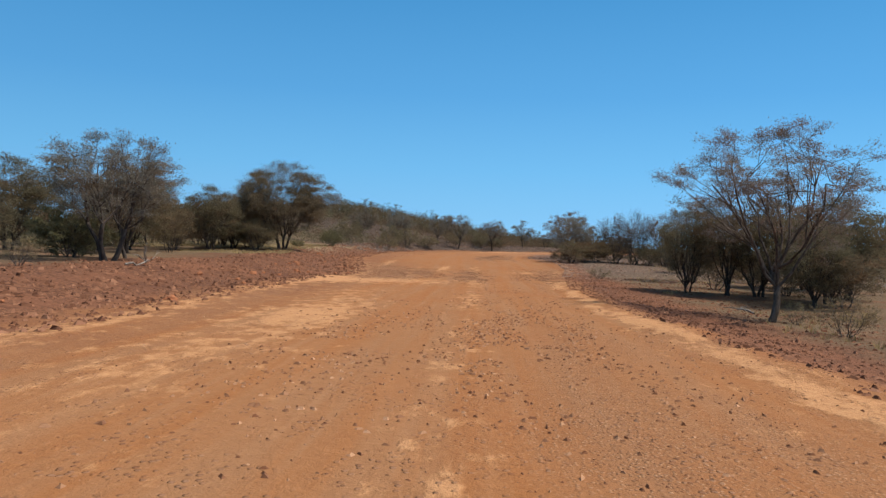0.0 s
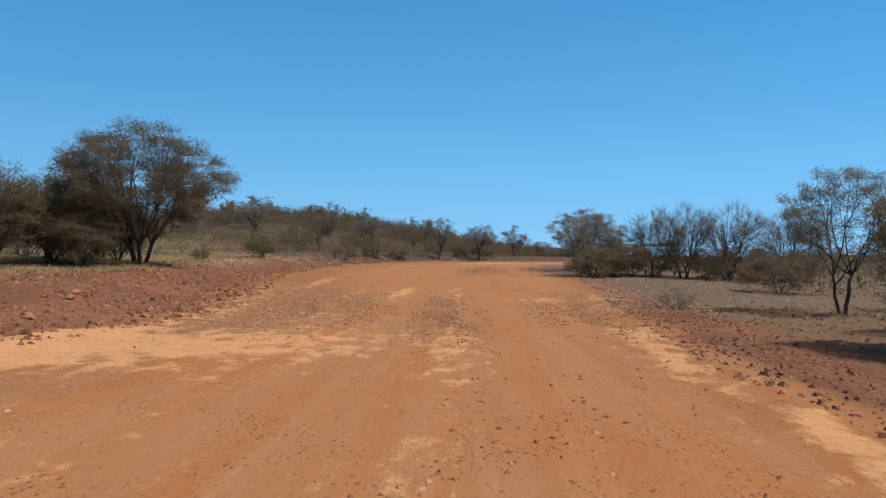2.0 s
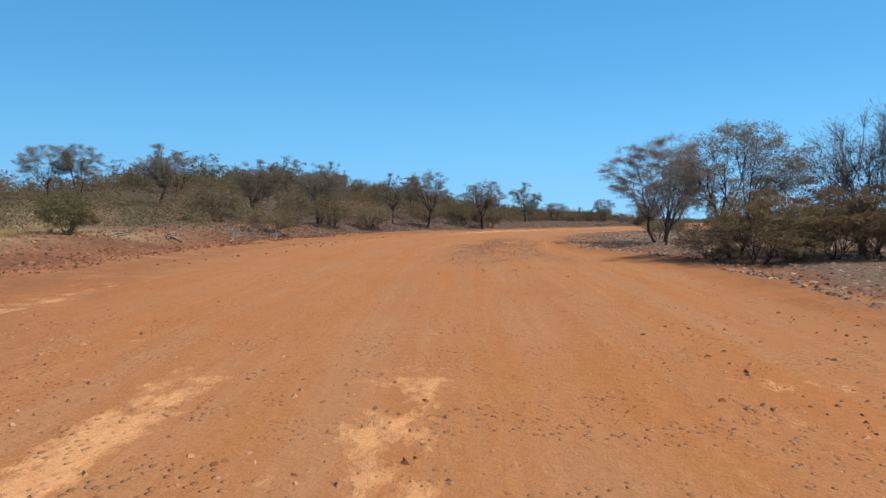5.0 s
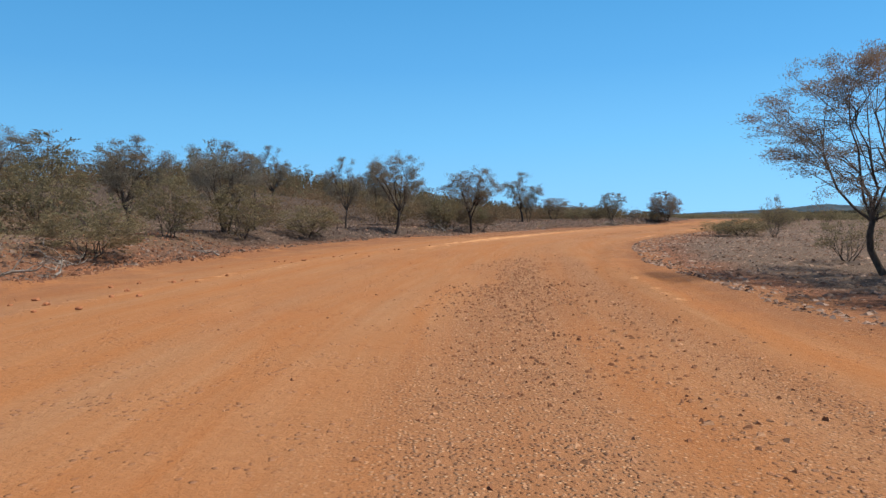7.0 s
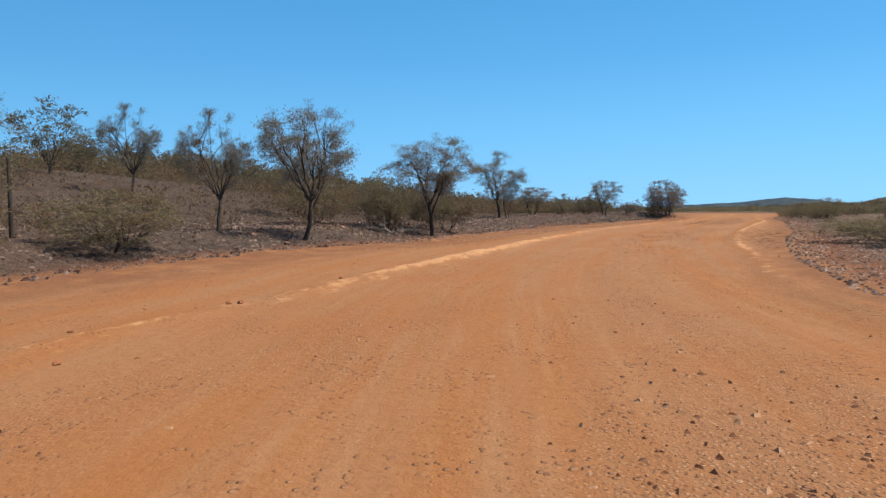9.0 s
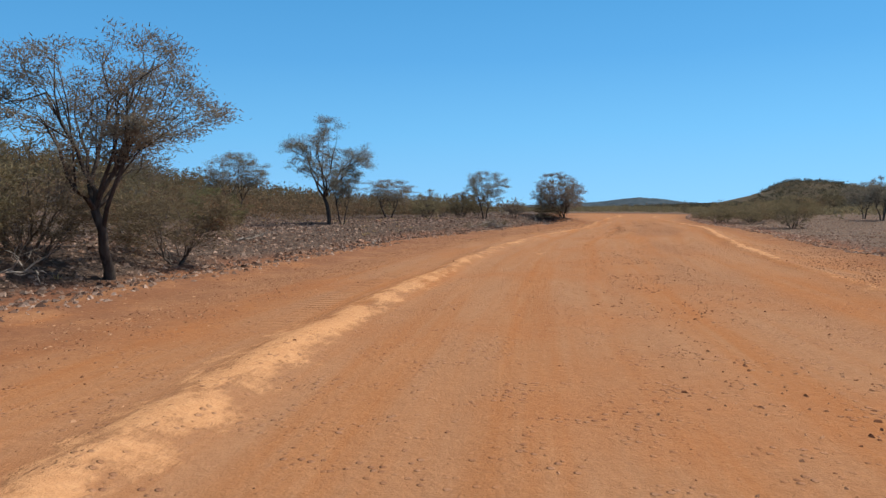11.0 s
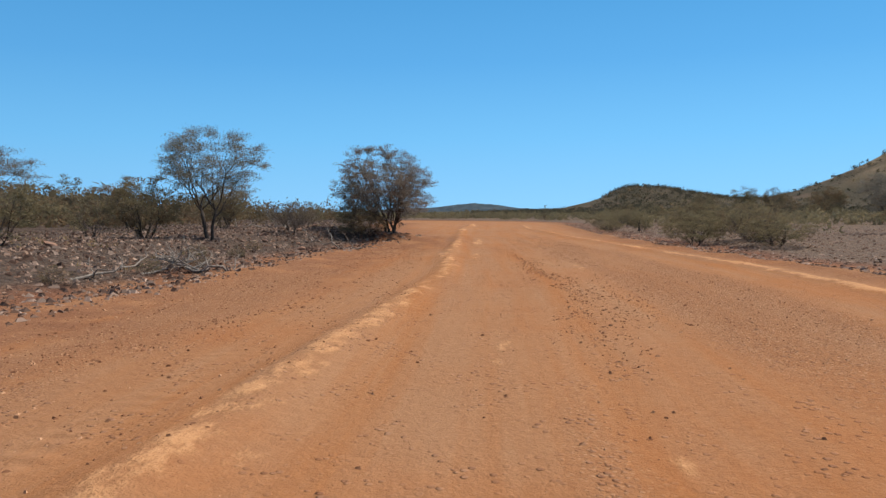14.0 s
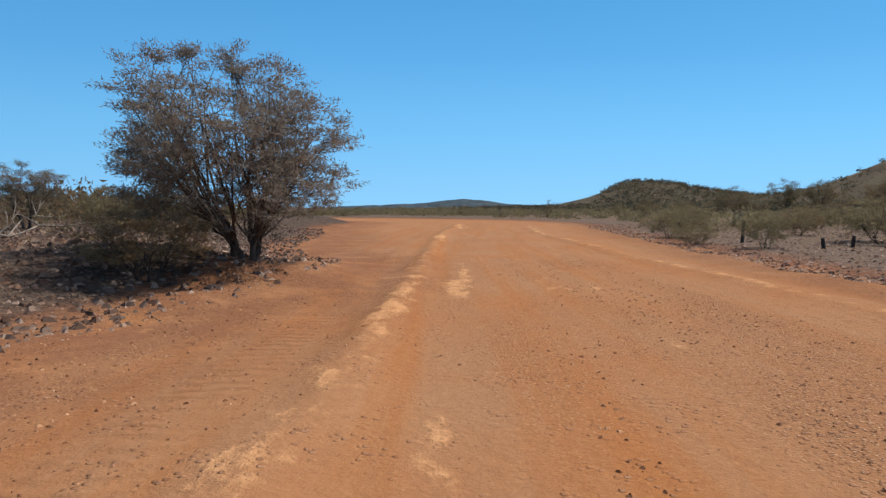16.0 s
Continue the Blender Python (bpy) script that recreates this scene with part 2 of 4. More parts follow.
# ---- the lie of the land ----
KEY = np.array([(r[1], r[2]) for r in PATH])
KEY = np.vstack([[(-0.6, -10.0), (-4.0, -100.0), (-60.0, -900.0), (-200.0, -3000.0)][::-1], KEY,
                 [(48.7, 174.8), (58.5, 190.5), (67.5, 203.5), (75.0, 214.5), (78.5, 226.0), (77.5, 240.0), (72.0, 256.0), (52.0, 310.0), (10.0, 400.0), (-200.0, 800.0), (-1200.0, 2800.0)]])
CUM = np.concatenate([[0], np.cumsum(np.hypot(*np.diff(KEY, axis=0).T))])
CUM -= CUM[4]
S_FINE = np.concatenate([np.arange(-3000, -60, 40), np.arange(-60, 260, 0.5), np.arange(260, 3000, 40)])


def smooth_path():
    x, y = np.interp(S_FINE, CUM, KEY[:, 0]), np.interp(S_FINE, CUM, KEY[:, 1])
    mid = (S_FINE > -60) & (S_FINE < 260)
    w = np.hanning(33)
    w /= w.sum()
    for v in (x, y):
        q = v[mid]
        ext = np.concatenate([q[0] + (q[:16] - q[16]), q, q[-1] + (q[-16:] - q[-17])])
        v[mid] = np.convolve(ext, w, "valid")
    return x, y


PX, PY = smooth_path()
TX, TY = np.gradient(PX, S_FINE), np.gradient(PY, S_FINE)
TN = np.hypot(TX, TY)
TX, TY = TX / TN, TY / TN


def along_across(x, y):
    """Metres along the road and across it (positive to its right)."""
    x, y = np.atleast_1d(x).astype(float), np.atleast_1d(y).astype(float)
    s, l = np.empty_like(x), np.empty_like(x)
    for i in range(0, len(x), 4000):
        a, b = x[i:i + 4000, None], y[i:i + 4000, None]
        k = np.argmin((a - PX) ** 2 + (b - PY) ** 2, axis=1)
        dx, dy = x[i:i + 4000] - PX[k], y[i:i + 4000] - PY[k]
        s[i:i + 4000] = S_FINE[k] + dx * TX[k] + dy * TY[k]
        l[i:i + 4000] = dx * TY[k] - dy * TX[k]
    return s, l


def at_road(s, l):
    """The place l metres right of the path at s metres along it."""
    x, y, tx, ty = (np.interp(s, S_FINE, v) for v in (PX, PY, TX, TY))
    return x + l * ty, y - l * tx


def value_noise(x, y, scale, seed=0, octaves=3):
    """Smooth random values about 0, within about -1 to 1."""
    total, amp = np.zeros_like(x, dtype=float), 1.0
    rng = np.random.RandomState(seed)
    table = rng.rand(256, 256) * 2 - 1
    for o in range(octaves):
        u, v = x / scale + 17.3 * o, y / scale + 5.1 * o
        i, j = np.floor(u).astype(int), np.floor(v).astype(int)
        fu, fv = u - i, v - j
        fu, fv = fu * fu * (3 - 2 * fu), fv * fv * (3 - 2 * fv)
        g = lambda a, b: table[a % 256, b % 256]
        total += amp * ((g(i, j) * (1 - fu) + g(i + 1, j) * fu) * (1 - fv) + (g(i, j + 1) * (1 - fu) + g(i + 1, j + 1) * fu) * fv)
        amp, scale = amp * 0.5, scale * 0.5
    return total / 1.75


def step(v, a, b):
    t = np.clip((v - a) / (b - a), 0, 1)
    return t * t * (3 - 2 * t)


def track(s, *pairs):
    return np.interp(s, [p[0] for p in pairs], [p[1] for p in pairs])


def left_edge(s):
    return track(s, (-50, -7.8), (10, -7.9), (30, -8.4), (40, -7.8), (50, -9.3), (60, -11), (80, -11.8), (100, -12), (112, -10.5), (120, -8.6), (145, -8.4), (160, -7), (170, -6.5), (177, -4.6), (180, -3.6), (186, -4.0), (192, -6.2), (204, -7.2), (215, -10.0), (230, -11.0), (250, -8.0), (300, -6.3))


def right_edge(s):
    return track(s, (-50, 5), (10, 4.8), (20, 4.1), (32, 4.0), (45, 5.5), (54, 6.9), (70, 7.6), (78, 5.8), (90, 5.2), (96, 5.6), (109, 7), (134, 10.0), (150, 9.8), (166, 8.6), (180, 8.3), (195, 8.8), (205, 9.4), (226, 10.0), (245, 9.5), (300, 6.8))


def road_height(s):
    return track(s, (-60, 0.1), (0, 0.08), (10, 0.06), (20, -0.06), (30, -0.16), (39, -0.3), (46, -0.3), (54, -0.16), (62, -0.04), (80, 0.0), (103, 0.04), (112, 0.1), (122, 0.03), (140, 0.0), (156, 0.04), (170, 0.0), (200, 0.0), (240, -0.1), (300, -0.2))


def hills(x, y):
    u, v = (x - 231) * 0.69 - (y - 344) * 0.72, (x - 231) * 0.72 + (y - 344) * 0.69  # across and along the view of the first hill
    h = 8.2 * np.exp(-((u / np.where(u < 0, 13, 30)) ** 2 + (v / 45) ** 2))
    h = h + 2.5 * np.exp(-(((u - 30) / 60) ** 2 + (v / 60) ** 2))
    h = h + 35.0 * np.exp(-(((x - 262) / 50) ** 2 + ((y - 216) / 46) ** 2))
    return h * (1 + 0.14 * value_noise(x, y, 26, 9, 3))


def land(x, y, s=None, l=None):
    """The height of the ground."""
    if s is None:
        s, l = along_across(x, y)
    le, re = left_edge(s), right_edge(s)
    base = road_height(s)
    far = step(np.abs(l), 25, 120)
    zl = track(s, (-50, 0.5), (40, 0.55), (60, 0.6), (80, 0.75), (100, 0.85), (150, 0.8), (180, 0.7), (200, 0.8), (300, 0.5)) + 0.3 * far
    zr = track(s, (-50, -0.2), (30, -0.4), (50, -0.4), (66, 0.05), (90, 0.2), (130, 0.2), (160, 0.0), (200, 0.1), (300, 0.0))
    side_l, side_r = step(-l, -le - 0.3, -le + 4.5), step(l, re - 0.2, re + 3.5)
    z = base * (1 - side_l - side_r) + zl * side_l + zr * side_r
    lane = 1 - np.maximum(side_l, side_r)
    # camber, wheel ruts, and the loose ridges that a grader leaves
    z = z + lane * (0.020 * value_noise(l * 6, s, 3.5, 3, 2) + 0.03 * value_noise(x, y, 6.0, 4, 2))
    for centre, width, height in ridges(s):
        z = z + height * np.exp(-((l - centre - 0.14 * value_noise(s, s * 0, 6.0, 5, 2)) / width) ** 2) * (0.75 + 0.4 * value_noise(l * 3, s, 1.2, 6, 2))
    z = z + np.maximum(side_l, side_r) * (0.10 * value_noise(x, y, 3.0, 7, 3) + 0.22 * value_noise(x, y, 14.0, 8, 2))
    lip = np.exp(-((l - le - 0.6) / 0.9) ** 2) + 0.8 * np.exp(-((l - re + 0.3) / 0.8) ** 2)
    z = z + 0.16 * lip * (0.6 + 0.7 * value_noise(x, y, 1.6, 10, 2))
    z = z + 0.5 * np.exp(-((x - 42.2) ** 2 + (y - 172.4) ** 2) / 2.4 ** 2)  # the mound round the broad tree
    rise = 4.0 * np.exp(-(((x + 50) / 55) ** 2 + ((y - 205) / 45) ** 2)) * step(-l, 28, 70)
    rise = rise + 4.5 * np.exp(-(((x + 30) / 34) ** 2 + ((y - 147) / 42) ** 2)) * step(-l, 15, 36)
    rise = rise + 4.0 * np.exp(-(((x + 25) / 42) ** 2 + ((y - 218) / 28) ** 2)) * step(-l, 24, 48)
    return z + rise + hills(x, y) * step(np.hypot(x - 40, y - 150), 90, 150)


def ridges(s):
    left = track(s, (60, -8.2), (80, -7.6), (92, -6.8), (96, -6.0), (101, -4.3), (107, -3.3), (113, -2.8), (120, -2.7), (130, -2.6), (140, -2.6), (147, -2.2), (155, -1.58), (161, -1.18), (165, -1.05), (170, -1.12), (174, -0.85), (185, -0.55), (200, -0.45))
    right = track(s, (60, 4.2), (89, 3.6), (109, 5.7), (145, 7.0), (165, 7.0), (186, 5.9), (205, 5.2))
    on = step(s, 70, 85) * (1 - step(s, 215, 240))
    strong = on * (0.35 + 0.65 * step(s, 98, 112))
    return ((left, 0.36, 0.15 * strong), (right, 0.40, 0.09 * on))


def pale_patches(s, l):
    """How far pale dust covers the road: ridges of fine dust and scraped patches."""
    n = value_noise(l * 1.5, s * 0.5, 1.1, 11, 3)
    (lc, _, lh), (rc, _, rh) = ridges(s)
    wob = 0.14 * value_noise(s, s * 0, 6.0, 5, 2)
    p = np.exp(-((l - lc - wob) / track(s, (115, 0.46), (150, 0.30))) ** 2) * (lh / 0.15) * (1.12 + 0.5 * n) * track(s, (118, 1.0), (127, 0.66), (150, 0.55), (168, 0.50), (184, 0.40))
    p = p + np.exp(-((l - rc - wob) / 0.22) ** 2) * (rh / 0.09) * (0.3 + 0.3 * step(s, 98, 112) + 0.45 * step(s, 130, 142) - 0.4 * step(s, 158, 172) + 0.5 * n)
    early = 1 - step(s, 50, 62)
    swell = 0.75 + 0.5 * value_noise(l, s, 4.0, 12, 2)
    band = 0.34 * np.exp(-((l + 4.4) / 1.7) ** 2) + 0.46 * np.exp(-((l + 0.35) / 0.5) ** 2) + 0.26 * np.exp(-((l - 3.4) / 0.9) ** 2) + 0.12
    p = p + early * band * swell
    for centre, wide, most, mid, reach in ((15.0, 6.0, 0.62, -3.6, 1.2), (33.8, 2.8, 0.95, -4.0, 2.8), (31.0, 2.6, 0.85, -6.6, 1.8), (36.5, 2.0, 0.60, 4.2, 1.4), (47.6, 0.9, 0.75, 3.6, 2.6), (35.5, 1.6, 0.36, -0.4, 1.6)):
        p = p + most * np.exp(-((s - centre - 0.10 * l) / wide) ** 2 - ((l - mid) / reach) ** 2) * swell
    p = p + 0.50 * early * np.exp(-((l - left_edge(s) - 1.0) / 0.7) ** 2) + 0.75 * early * np.exp(-((l - right_edge(s) + 0.7) / 0.5) ** 2) * np.clip(n + 0.7, 0, 1)
    p = p + 0.9 * np.exp(-((l + 2.6 - (s - 49) * 0.05) / 0.32) ** 2) * np.exp(-((s - 50) / 3.6) ** 2)
    p = p + 0.7 * np.exp(-((l + 7.0) / 0.5) ** 2) * np.exp(-((s - 56) / 7) ** 2)
    drift = value_noise(l * 2.2, s * 0.22, 1.2, 16, 3)  # streaks along the wheel tracks
    p = p + step(s, 100, 112) * np.clip((drift - 0.30) * 1.6, 0, 0.55) * np.exp(-((l - 0.5) / 4.5) ** 2)
    p = p + 0.85 * step(s, 160, 168) * np.exp(-((l + 0.1) / 0.5) ** 2) * np.clip((drift - 0.02) * 2.2, 0, 1)
    return np.clip(p, 0, 1.3)


def looseness(s, l):
    """How thickly loose gravel lies on the road."""
    k = value_noise(l * 1.2, s * 0.10, 1.0, 42, 2) * 0.6 + value_noise(l * 0.5, s * 0.25, 1.6, 43, 2) * 0.5
    for s0, ds, l0, dl, most in ((40, 9, -5.2, 2.2, 0.6), (42, 9, -0.6, 1.1, 0.6), (43, 7, 4.2, 1.6, 0.5), (73, 8, 0.4, 1.3, 0.65), (78, 8, 2.6, 1.1, 0.5), (66, 10, 4.6, 1.2, 0.35),
                                 (90, 8, 2.2, 1.5, 0.45), (140, 16, 3.6, 1.0, 0.5), (160, 14, -4.6, 1.8, 0.5), (165, 14, 4.4, 1.3, 0.5), (128, 9, -6.0, 1.3, 0.4), (118, 8, 4.0, 1.1, 0.35),
                                 (10, 8, 1.2, 0.8, 0.4), (16, 9, -6.0, 1.5, 0.4), (26, 9, 1.6, 0.9, 0.35), (47, 7, -5.5, 2.4, 0.6), (46, 7, -0.8, 0.8, 0.5), (46, 6, 4.5, 1.3, 0.5), (80, 9, 0.9, 1.0, 0.6), (82, 9, 2.9, 0.6, 0.45), (163, 10, 3.0, 0.45, 0.8), (158, 8, 4.6, 0.8, 0.5), (172, 9, 4.2, 0.6, 0.6)):
        k = k + most * np.exp(-((s - s0) / ds) ** 2 - ((l - l0) / dl) ** 2)
    return np.clip((k - 0.16) * 1.5, 0, 1)


def spread(first, ratio, last):
    out, d = [first], first
    while out[-1] < last:
        d *= ratio
        out.append(out[-1] + d)
    return np.array(out)


def build_ground():
    out = 20 + spread(0.5, 1.22, 2600)
    lv = np.concatenate([-out[::-1], np.arange(-20, -12, 0.25), np.arange(-12, 10, 0.125), np.arange(10, 20.01, 0.25), out])
    ahead = 236 + spread(0.6, 1.16, 2600)
    back = -12 - spread(0.8, 1.3, 1500)
    sv = np.concatenate([back[::-1], np.arange(-12, 0, 0.4), np.arange(0, 196, 0.25), np.arange(196, 236, 0.4), ahead])
    s, l = np.meshgrid(sv, lv, indexing="ij")
    cx, cy, tx, ty = (np.interp(s, S_FINE, v) for v in (PX, PY, TX, TY))
    k = step(np.abs(l), 22, 90)
    d0 = np.array((math.sin(radians(15)), math.cos(radians(15))))
    nx, ny = tx * (1 - k) + d0[0] * k, ty * (1 - k) + d0[1] * k
    nn = np.hypot(nx, ny)
    x, y = (cx + l * ny / nn).ravel(), (cy - l * nx / nn).ravel()
    s2, l2 = s.ravel().copy(), l.ravel().copy()
    out_far = (np.abs(l2) > 22) | (s2 < -12) | (s2 > 236)
    s2[out_far], l2[out_far] = along_across(x[out_far], y[out_far])
    z = land(x, y, s2, l2)
    n, m = s.shape
    idx = np.arange(n * m).reshape(n, m)
    quads = np.stack([idx[:-1, :-1], idx[:-1, 1:], idx[1:, 1:], idx[1:, :-1]], -1).reshape(-1, 4)
    me = bpy.data.meshes.new("ground")
    me.from_pydata(np.stack([x, y, z], -1).tolist(), [], quads.tolist())
    me.polygons.foreach_set("use_smooth", np.ones(len(me.polygons), bool))
    le, re = left_edge(s2), right_edge(s2)
    edge = 0.7 * value_noise(x, y, 2.2, 13, 3)
    road = step(l2, le - 0.9 + edge, le + 0.5 + edge) * (1 - step(l2, re - 0.4 + edge, re + 0.9 + edge))
    stony = np.clip(step(s2, 84, 108) * (l2 < 0) + step(s2, 42, 52) * (l2 > 0), 0, 1) * np.maximum(step(-l2, -le + 0.3 + edge, -le + 1.6 + edge), step(l2, re + 0.7 + edge, re + 2.4 + edge))
    stony = np.maximum(stony, step(np.abs(l2), 18, 40) * 0.8)
    gx = value_noise(x, y, 5.0, 14, 3)
    grassy = np.clip(0.25 + gx * 2.0, 0, 0.8) * step(-l2, 12.5, 15) * (1 - step(s2, 74, 84) * (1 - step(-l2, 18, 24))) * (1 - step(s2, 84, 98)) * step(s2, 40, 52) * (1 - step(-l2, 30, 44))
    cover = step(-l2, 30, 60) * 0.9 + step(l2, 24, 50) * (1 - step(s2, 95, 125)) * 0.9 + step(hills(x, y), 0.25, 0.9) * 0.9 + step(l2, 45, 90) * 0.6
    shoulder = 0.95 * (1 - step(l2 - le, 1.2, np.interp(s2, (0, 30, 44, 60, 75), (3.5, 5.0, 7.0, 6.5, 5.4)))) * np.interp(s2, (0, 25, 35, 90, 105, 200), (0.4, 0.8, 1.0, 0.6, 1.0, 1.0)) + 0.7 * (1 - step(re - l2, 0.3, 2.2)) * step(s2, 20, 45)
    shoulder = np.clip(shoulder, 0, 0.9) * road
    litter = np.clip(step(-l2, 12, 17) * (1 - step(s2, 90, 110)) + step(l2, 7.0, 9.5) * (1 - step(s2, 44, 60)), 0, 1) * 0.9
    far_hill = np.exp(-(((x - 262) / 50) ** 2 + ((y - 216) / 46) ** 2))
    grassy = np.maximum(grassy, step(far_hill, 0.22, 0.45) * np.clip(0.55 + 0.9 * value_noise(x, y, 5.0, 17, 3), 0, 0.85))
    cover = cover * (1 - 0.55 * step(far_hill, 0.22, 0.45))
    cover = np.clip(cover + step(s2, 260, 330) * step(np.abs(l2), 9, 14) * 0.7, 0, 0.9)
    (lc, _, lh), _ = ridges(s2)
    tread = road * step(s2, 96, 110) * np.exp(-((l2 - lc + 1.05) / 0.32) ** 4) * np.clip(0.6 + value_noise(l2, s2 * 0.3, 2.0, 15, 2), 0, 1)
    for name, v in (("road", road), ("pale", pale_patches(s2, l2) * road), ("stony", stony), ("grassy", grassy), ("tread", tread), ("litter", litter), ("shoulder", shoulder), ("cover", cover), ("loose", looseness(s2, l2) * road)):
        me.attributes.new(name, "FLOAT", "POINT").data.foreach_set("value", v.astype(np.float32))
    lane = np.stack([l2, s2, 0 * s2], -1).astype(np.float32)
    me.attributes.new("lane", "FLOAT_VECTOR", "POINT").data.foreach_set("vector", lane.ravel())
    me.materials.append(EARTH)
    tagged(new("ground", me), "orange dirt road with raked dust ridges through stony red earth", "ground", kind="structure")
    return sv, lv, z.reshape(n, m)


GRID_S, GRID_L, GRID_Z = build_ground()


def ground_at(s, l):
    """The height of the built ground at places along and across the road."""
    s, l = np.atleast_1d(s).astype(float), np.atleast_1d(l).astype(float)
    i = np.clip(np.searchsorted(GRID_S, s) - 1, 0, len(GRID_S) - 2)
    j = np.clip(np.searchsorted(GRID_L, l) - 1, 0, len(GRID_L) - 2)
    a, b = (s - GRID_S[i]) / (GRID_S[i + 1] - GRID_S[i]), (l - GRID_L[j]) / (GRID_L[j + 1] - GRID_L[j])
    z = (GRID_Z[i, j] * (1 - b) + GRID_Z[i, j + 1] * b) * (1 - a) + (GRID_Z[i + 1, j] * (1 - b) + GRID_Z[i + 1, j + 1] * b) * a
    far = (np.abs(l) > 22) | (s < -12) | (s > 236)
    if far.any():
        z[far] = land(*at_road(s[far], l[far]), s[far], l[far])
    return z


def build_far_hills():
    """A low ridge far behind the bend."""
    m = Nodes("hazy_far_scrub", 0.95)
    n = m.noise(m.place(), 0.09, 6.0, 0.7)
    # distance haze is put into the colour: the scrub is tinted blue-grey
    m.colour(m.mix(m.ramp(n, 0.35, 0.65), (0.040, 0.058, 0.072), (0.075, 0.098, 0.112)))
    u, v = np.meshgrid(np.linspace(-260, 260, 150), np.linspace(-90, 90, 28), indexing="ij")
    c = math.radians(32.5)  # the bearing of the ridge
    x, y = 440 + u * math.cos(c) + v * math.sin(c), 780 - u * math.sin(c) + v * math.cos(c)
    top = 7.0 * np.exp(-(u / 40) ** 2) + 4.2 * np.exp(-((u + 75) / 80) ** 2) + 2.6 * np.exp(-((u - 90) / 110) ** 2)
    z = top * np.exp(-(v / 40) ** 2) * (1 + 0.12 * value_noise(x, y, 30, 18, 3)) + 0.9 * value_noise(x, y, 7, 19, 2) * np.exp(-(v / 60) ** 2) - 1.0
    idx = np.arange(u.size).reshape(u.shape)
    quads = np.stack([idx[:-1, :-1], idx[1:, :-1], idx[1:, 1:], idx[:-1, 1:]], -1).reshape(-1, 4)
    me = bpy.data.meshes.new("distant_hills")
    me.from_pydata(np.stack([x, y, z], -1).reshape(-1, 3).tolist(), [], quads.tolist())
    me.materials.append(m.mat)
    return tagged(new("distant_hills", me), "low hills far beyond the bend, coloured blue-grey for haze", "hills", kind="structure")


build_far_hills()


def build_hills():
    """The two rocky hills in front of the far ridge, on a finer net than the plain."""
    x, y = np.meshgrid(np.arange(120, 402, 2.5), np.arange(130, 452, 2.5), indexing="ij")
    shape = x.shape
    x, y = x.ravel(), y.ravel()
    h = hills(x, y)
    s, l = along_across(x, y)
    z = land(x, y, s, l) + 0.35 * value_noise(x, y, 6.0, 71, 3) * step(h, 0.2, 1.5) - 0.6 * (1 - step(h, 0.1, 0.5))
    idx = np.arange(x.size).reshape(shape)
    quads = np.stack([idx[:-1, :-1], idx[1:, :-1], idx[1:, 1:], idx[:-1, 1:]], -1).reshape(-1, 4)
    quads = quads[(h[quads] > 0.12).any(axis=1)]
    me = bpy.data.meshes.new("rocky_hills")
    me.from_pydata(np.stack([x, y, z], -1).tolist(), [], quads.tolist())
    bare = step(np.exp(-(((x - 262) / 50) ** 2 + ((y - 216) / 46) ** 2)), 0.22, 0.45)
    grassy = bare * np.clip(0.55 + 0.9 * value_noise(x, y, 5.0, 17, 3), 0, 0.85)
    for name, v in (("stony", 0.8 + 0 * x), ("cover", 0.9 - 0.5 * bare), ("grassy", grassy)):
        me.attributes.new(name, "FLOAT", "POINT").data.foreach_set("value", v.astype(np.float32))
    me.attributes.new("lane", "FLOAT_VECTOR", "POINT").data.foreach_set("vector", np.stack([l, s, 0 * s], -1).astype(np.float32).ravel())
    me.materials.append(EARTH)
    return tagged(new("rocky_hills", me), "low stony hills with dark scrub beside the plain", "hills", kind="structure")


build_hills()


def height(x, y):
    return float(ground_at(*along_across(x, y))[0])


# ---- trees and shrubs ----
def mesh_object(name, verts, faces, material, parent=None, label="", smooth=False):
    me = bpy.data.meshes.new(name)
    me.from_pydata(verts, [], faces)
    me.materials.append(material)
    if smooth:
        me.polygons.foreach_set("use_smooth", np.ones(len(me.polygons), bool))
    ob = new(name, me)
    ob.parent = parent
    return tagged(ob, label)


def tube(verts, faces, points, radii, sides):
    """A tapered, bent limb."""
    first = len(verts)
    n = len(points)
    for i, (p, r) in enumerate(zip(points, radii)):
        d = (points[min(i + 1, n - 1)] - points[max(i - 1, 0)]).normalized()
        a = d.orthogonal().normalized()
        b = d.cross(a)
        for k in range(sides):
            t = 2 * math.pi * k / sides
            verts.append(p + (a * math.cos(t) + b * math.sin(t)) * r)
    for i in range(n - 1):
        for k in range(sides):
            q, k2 = first + i * sides, (k + 1) % sides
            faces.append((q + k, q + k2, q + sides + k2, q + sides + k))
    faces.append(tuple(first + (n - 1) * sides + k for k in range(sides)))


def bent(rng, a, b, wobble, n, sag=0.0):
    """Points from a to b along an uneven line that first rises, then spreads."""
    out = []
    off = Vector((rng.gauss(0, 1), rng.gauss(0, 1), rng.gauss(0, 0.6))) * wobble
    for i in range(n):
        t = i / (n - 1)
        p = a.lerp(b, t) + off * math.sin(math.pi * t)
        p.z += sag * math.sin(math.pi * t)
        if 0 < i < n - 1:
            p += Vector((rng.gauss(0, 1), rng.gauss(0, 1), rng.gauss(0, 1))) * wobble * 0.3
        out.append(p)
    return out


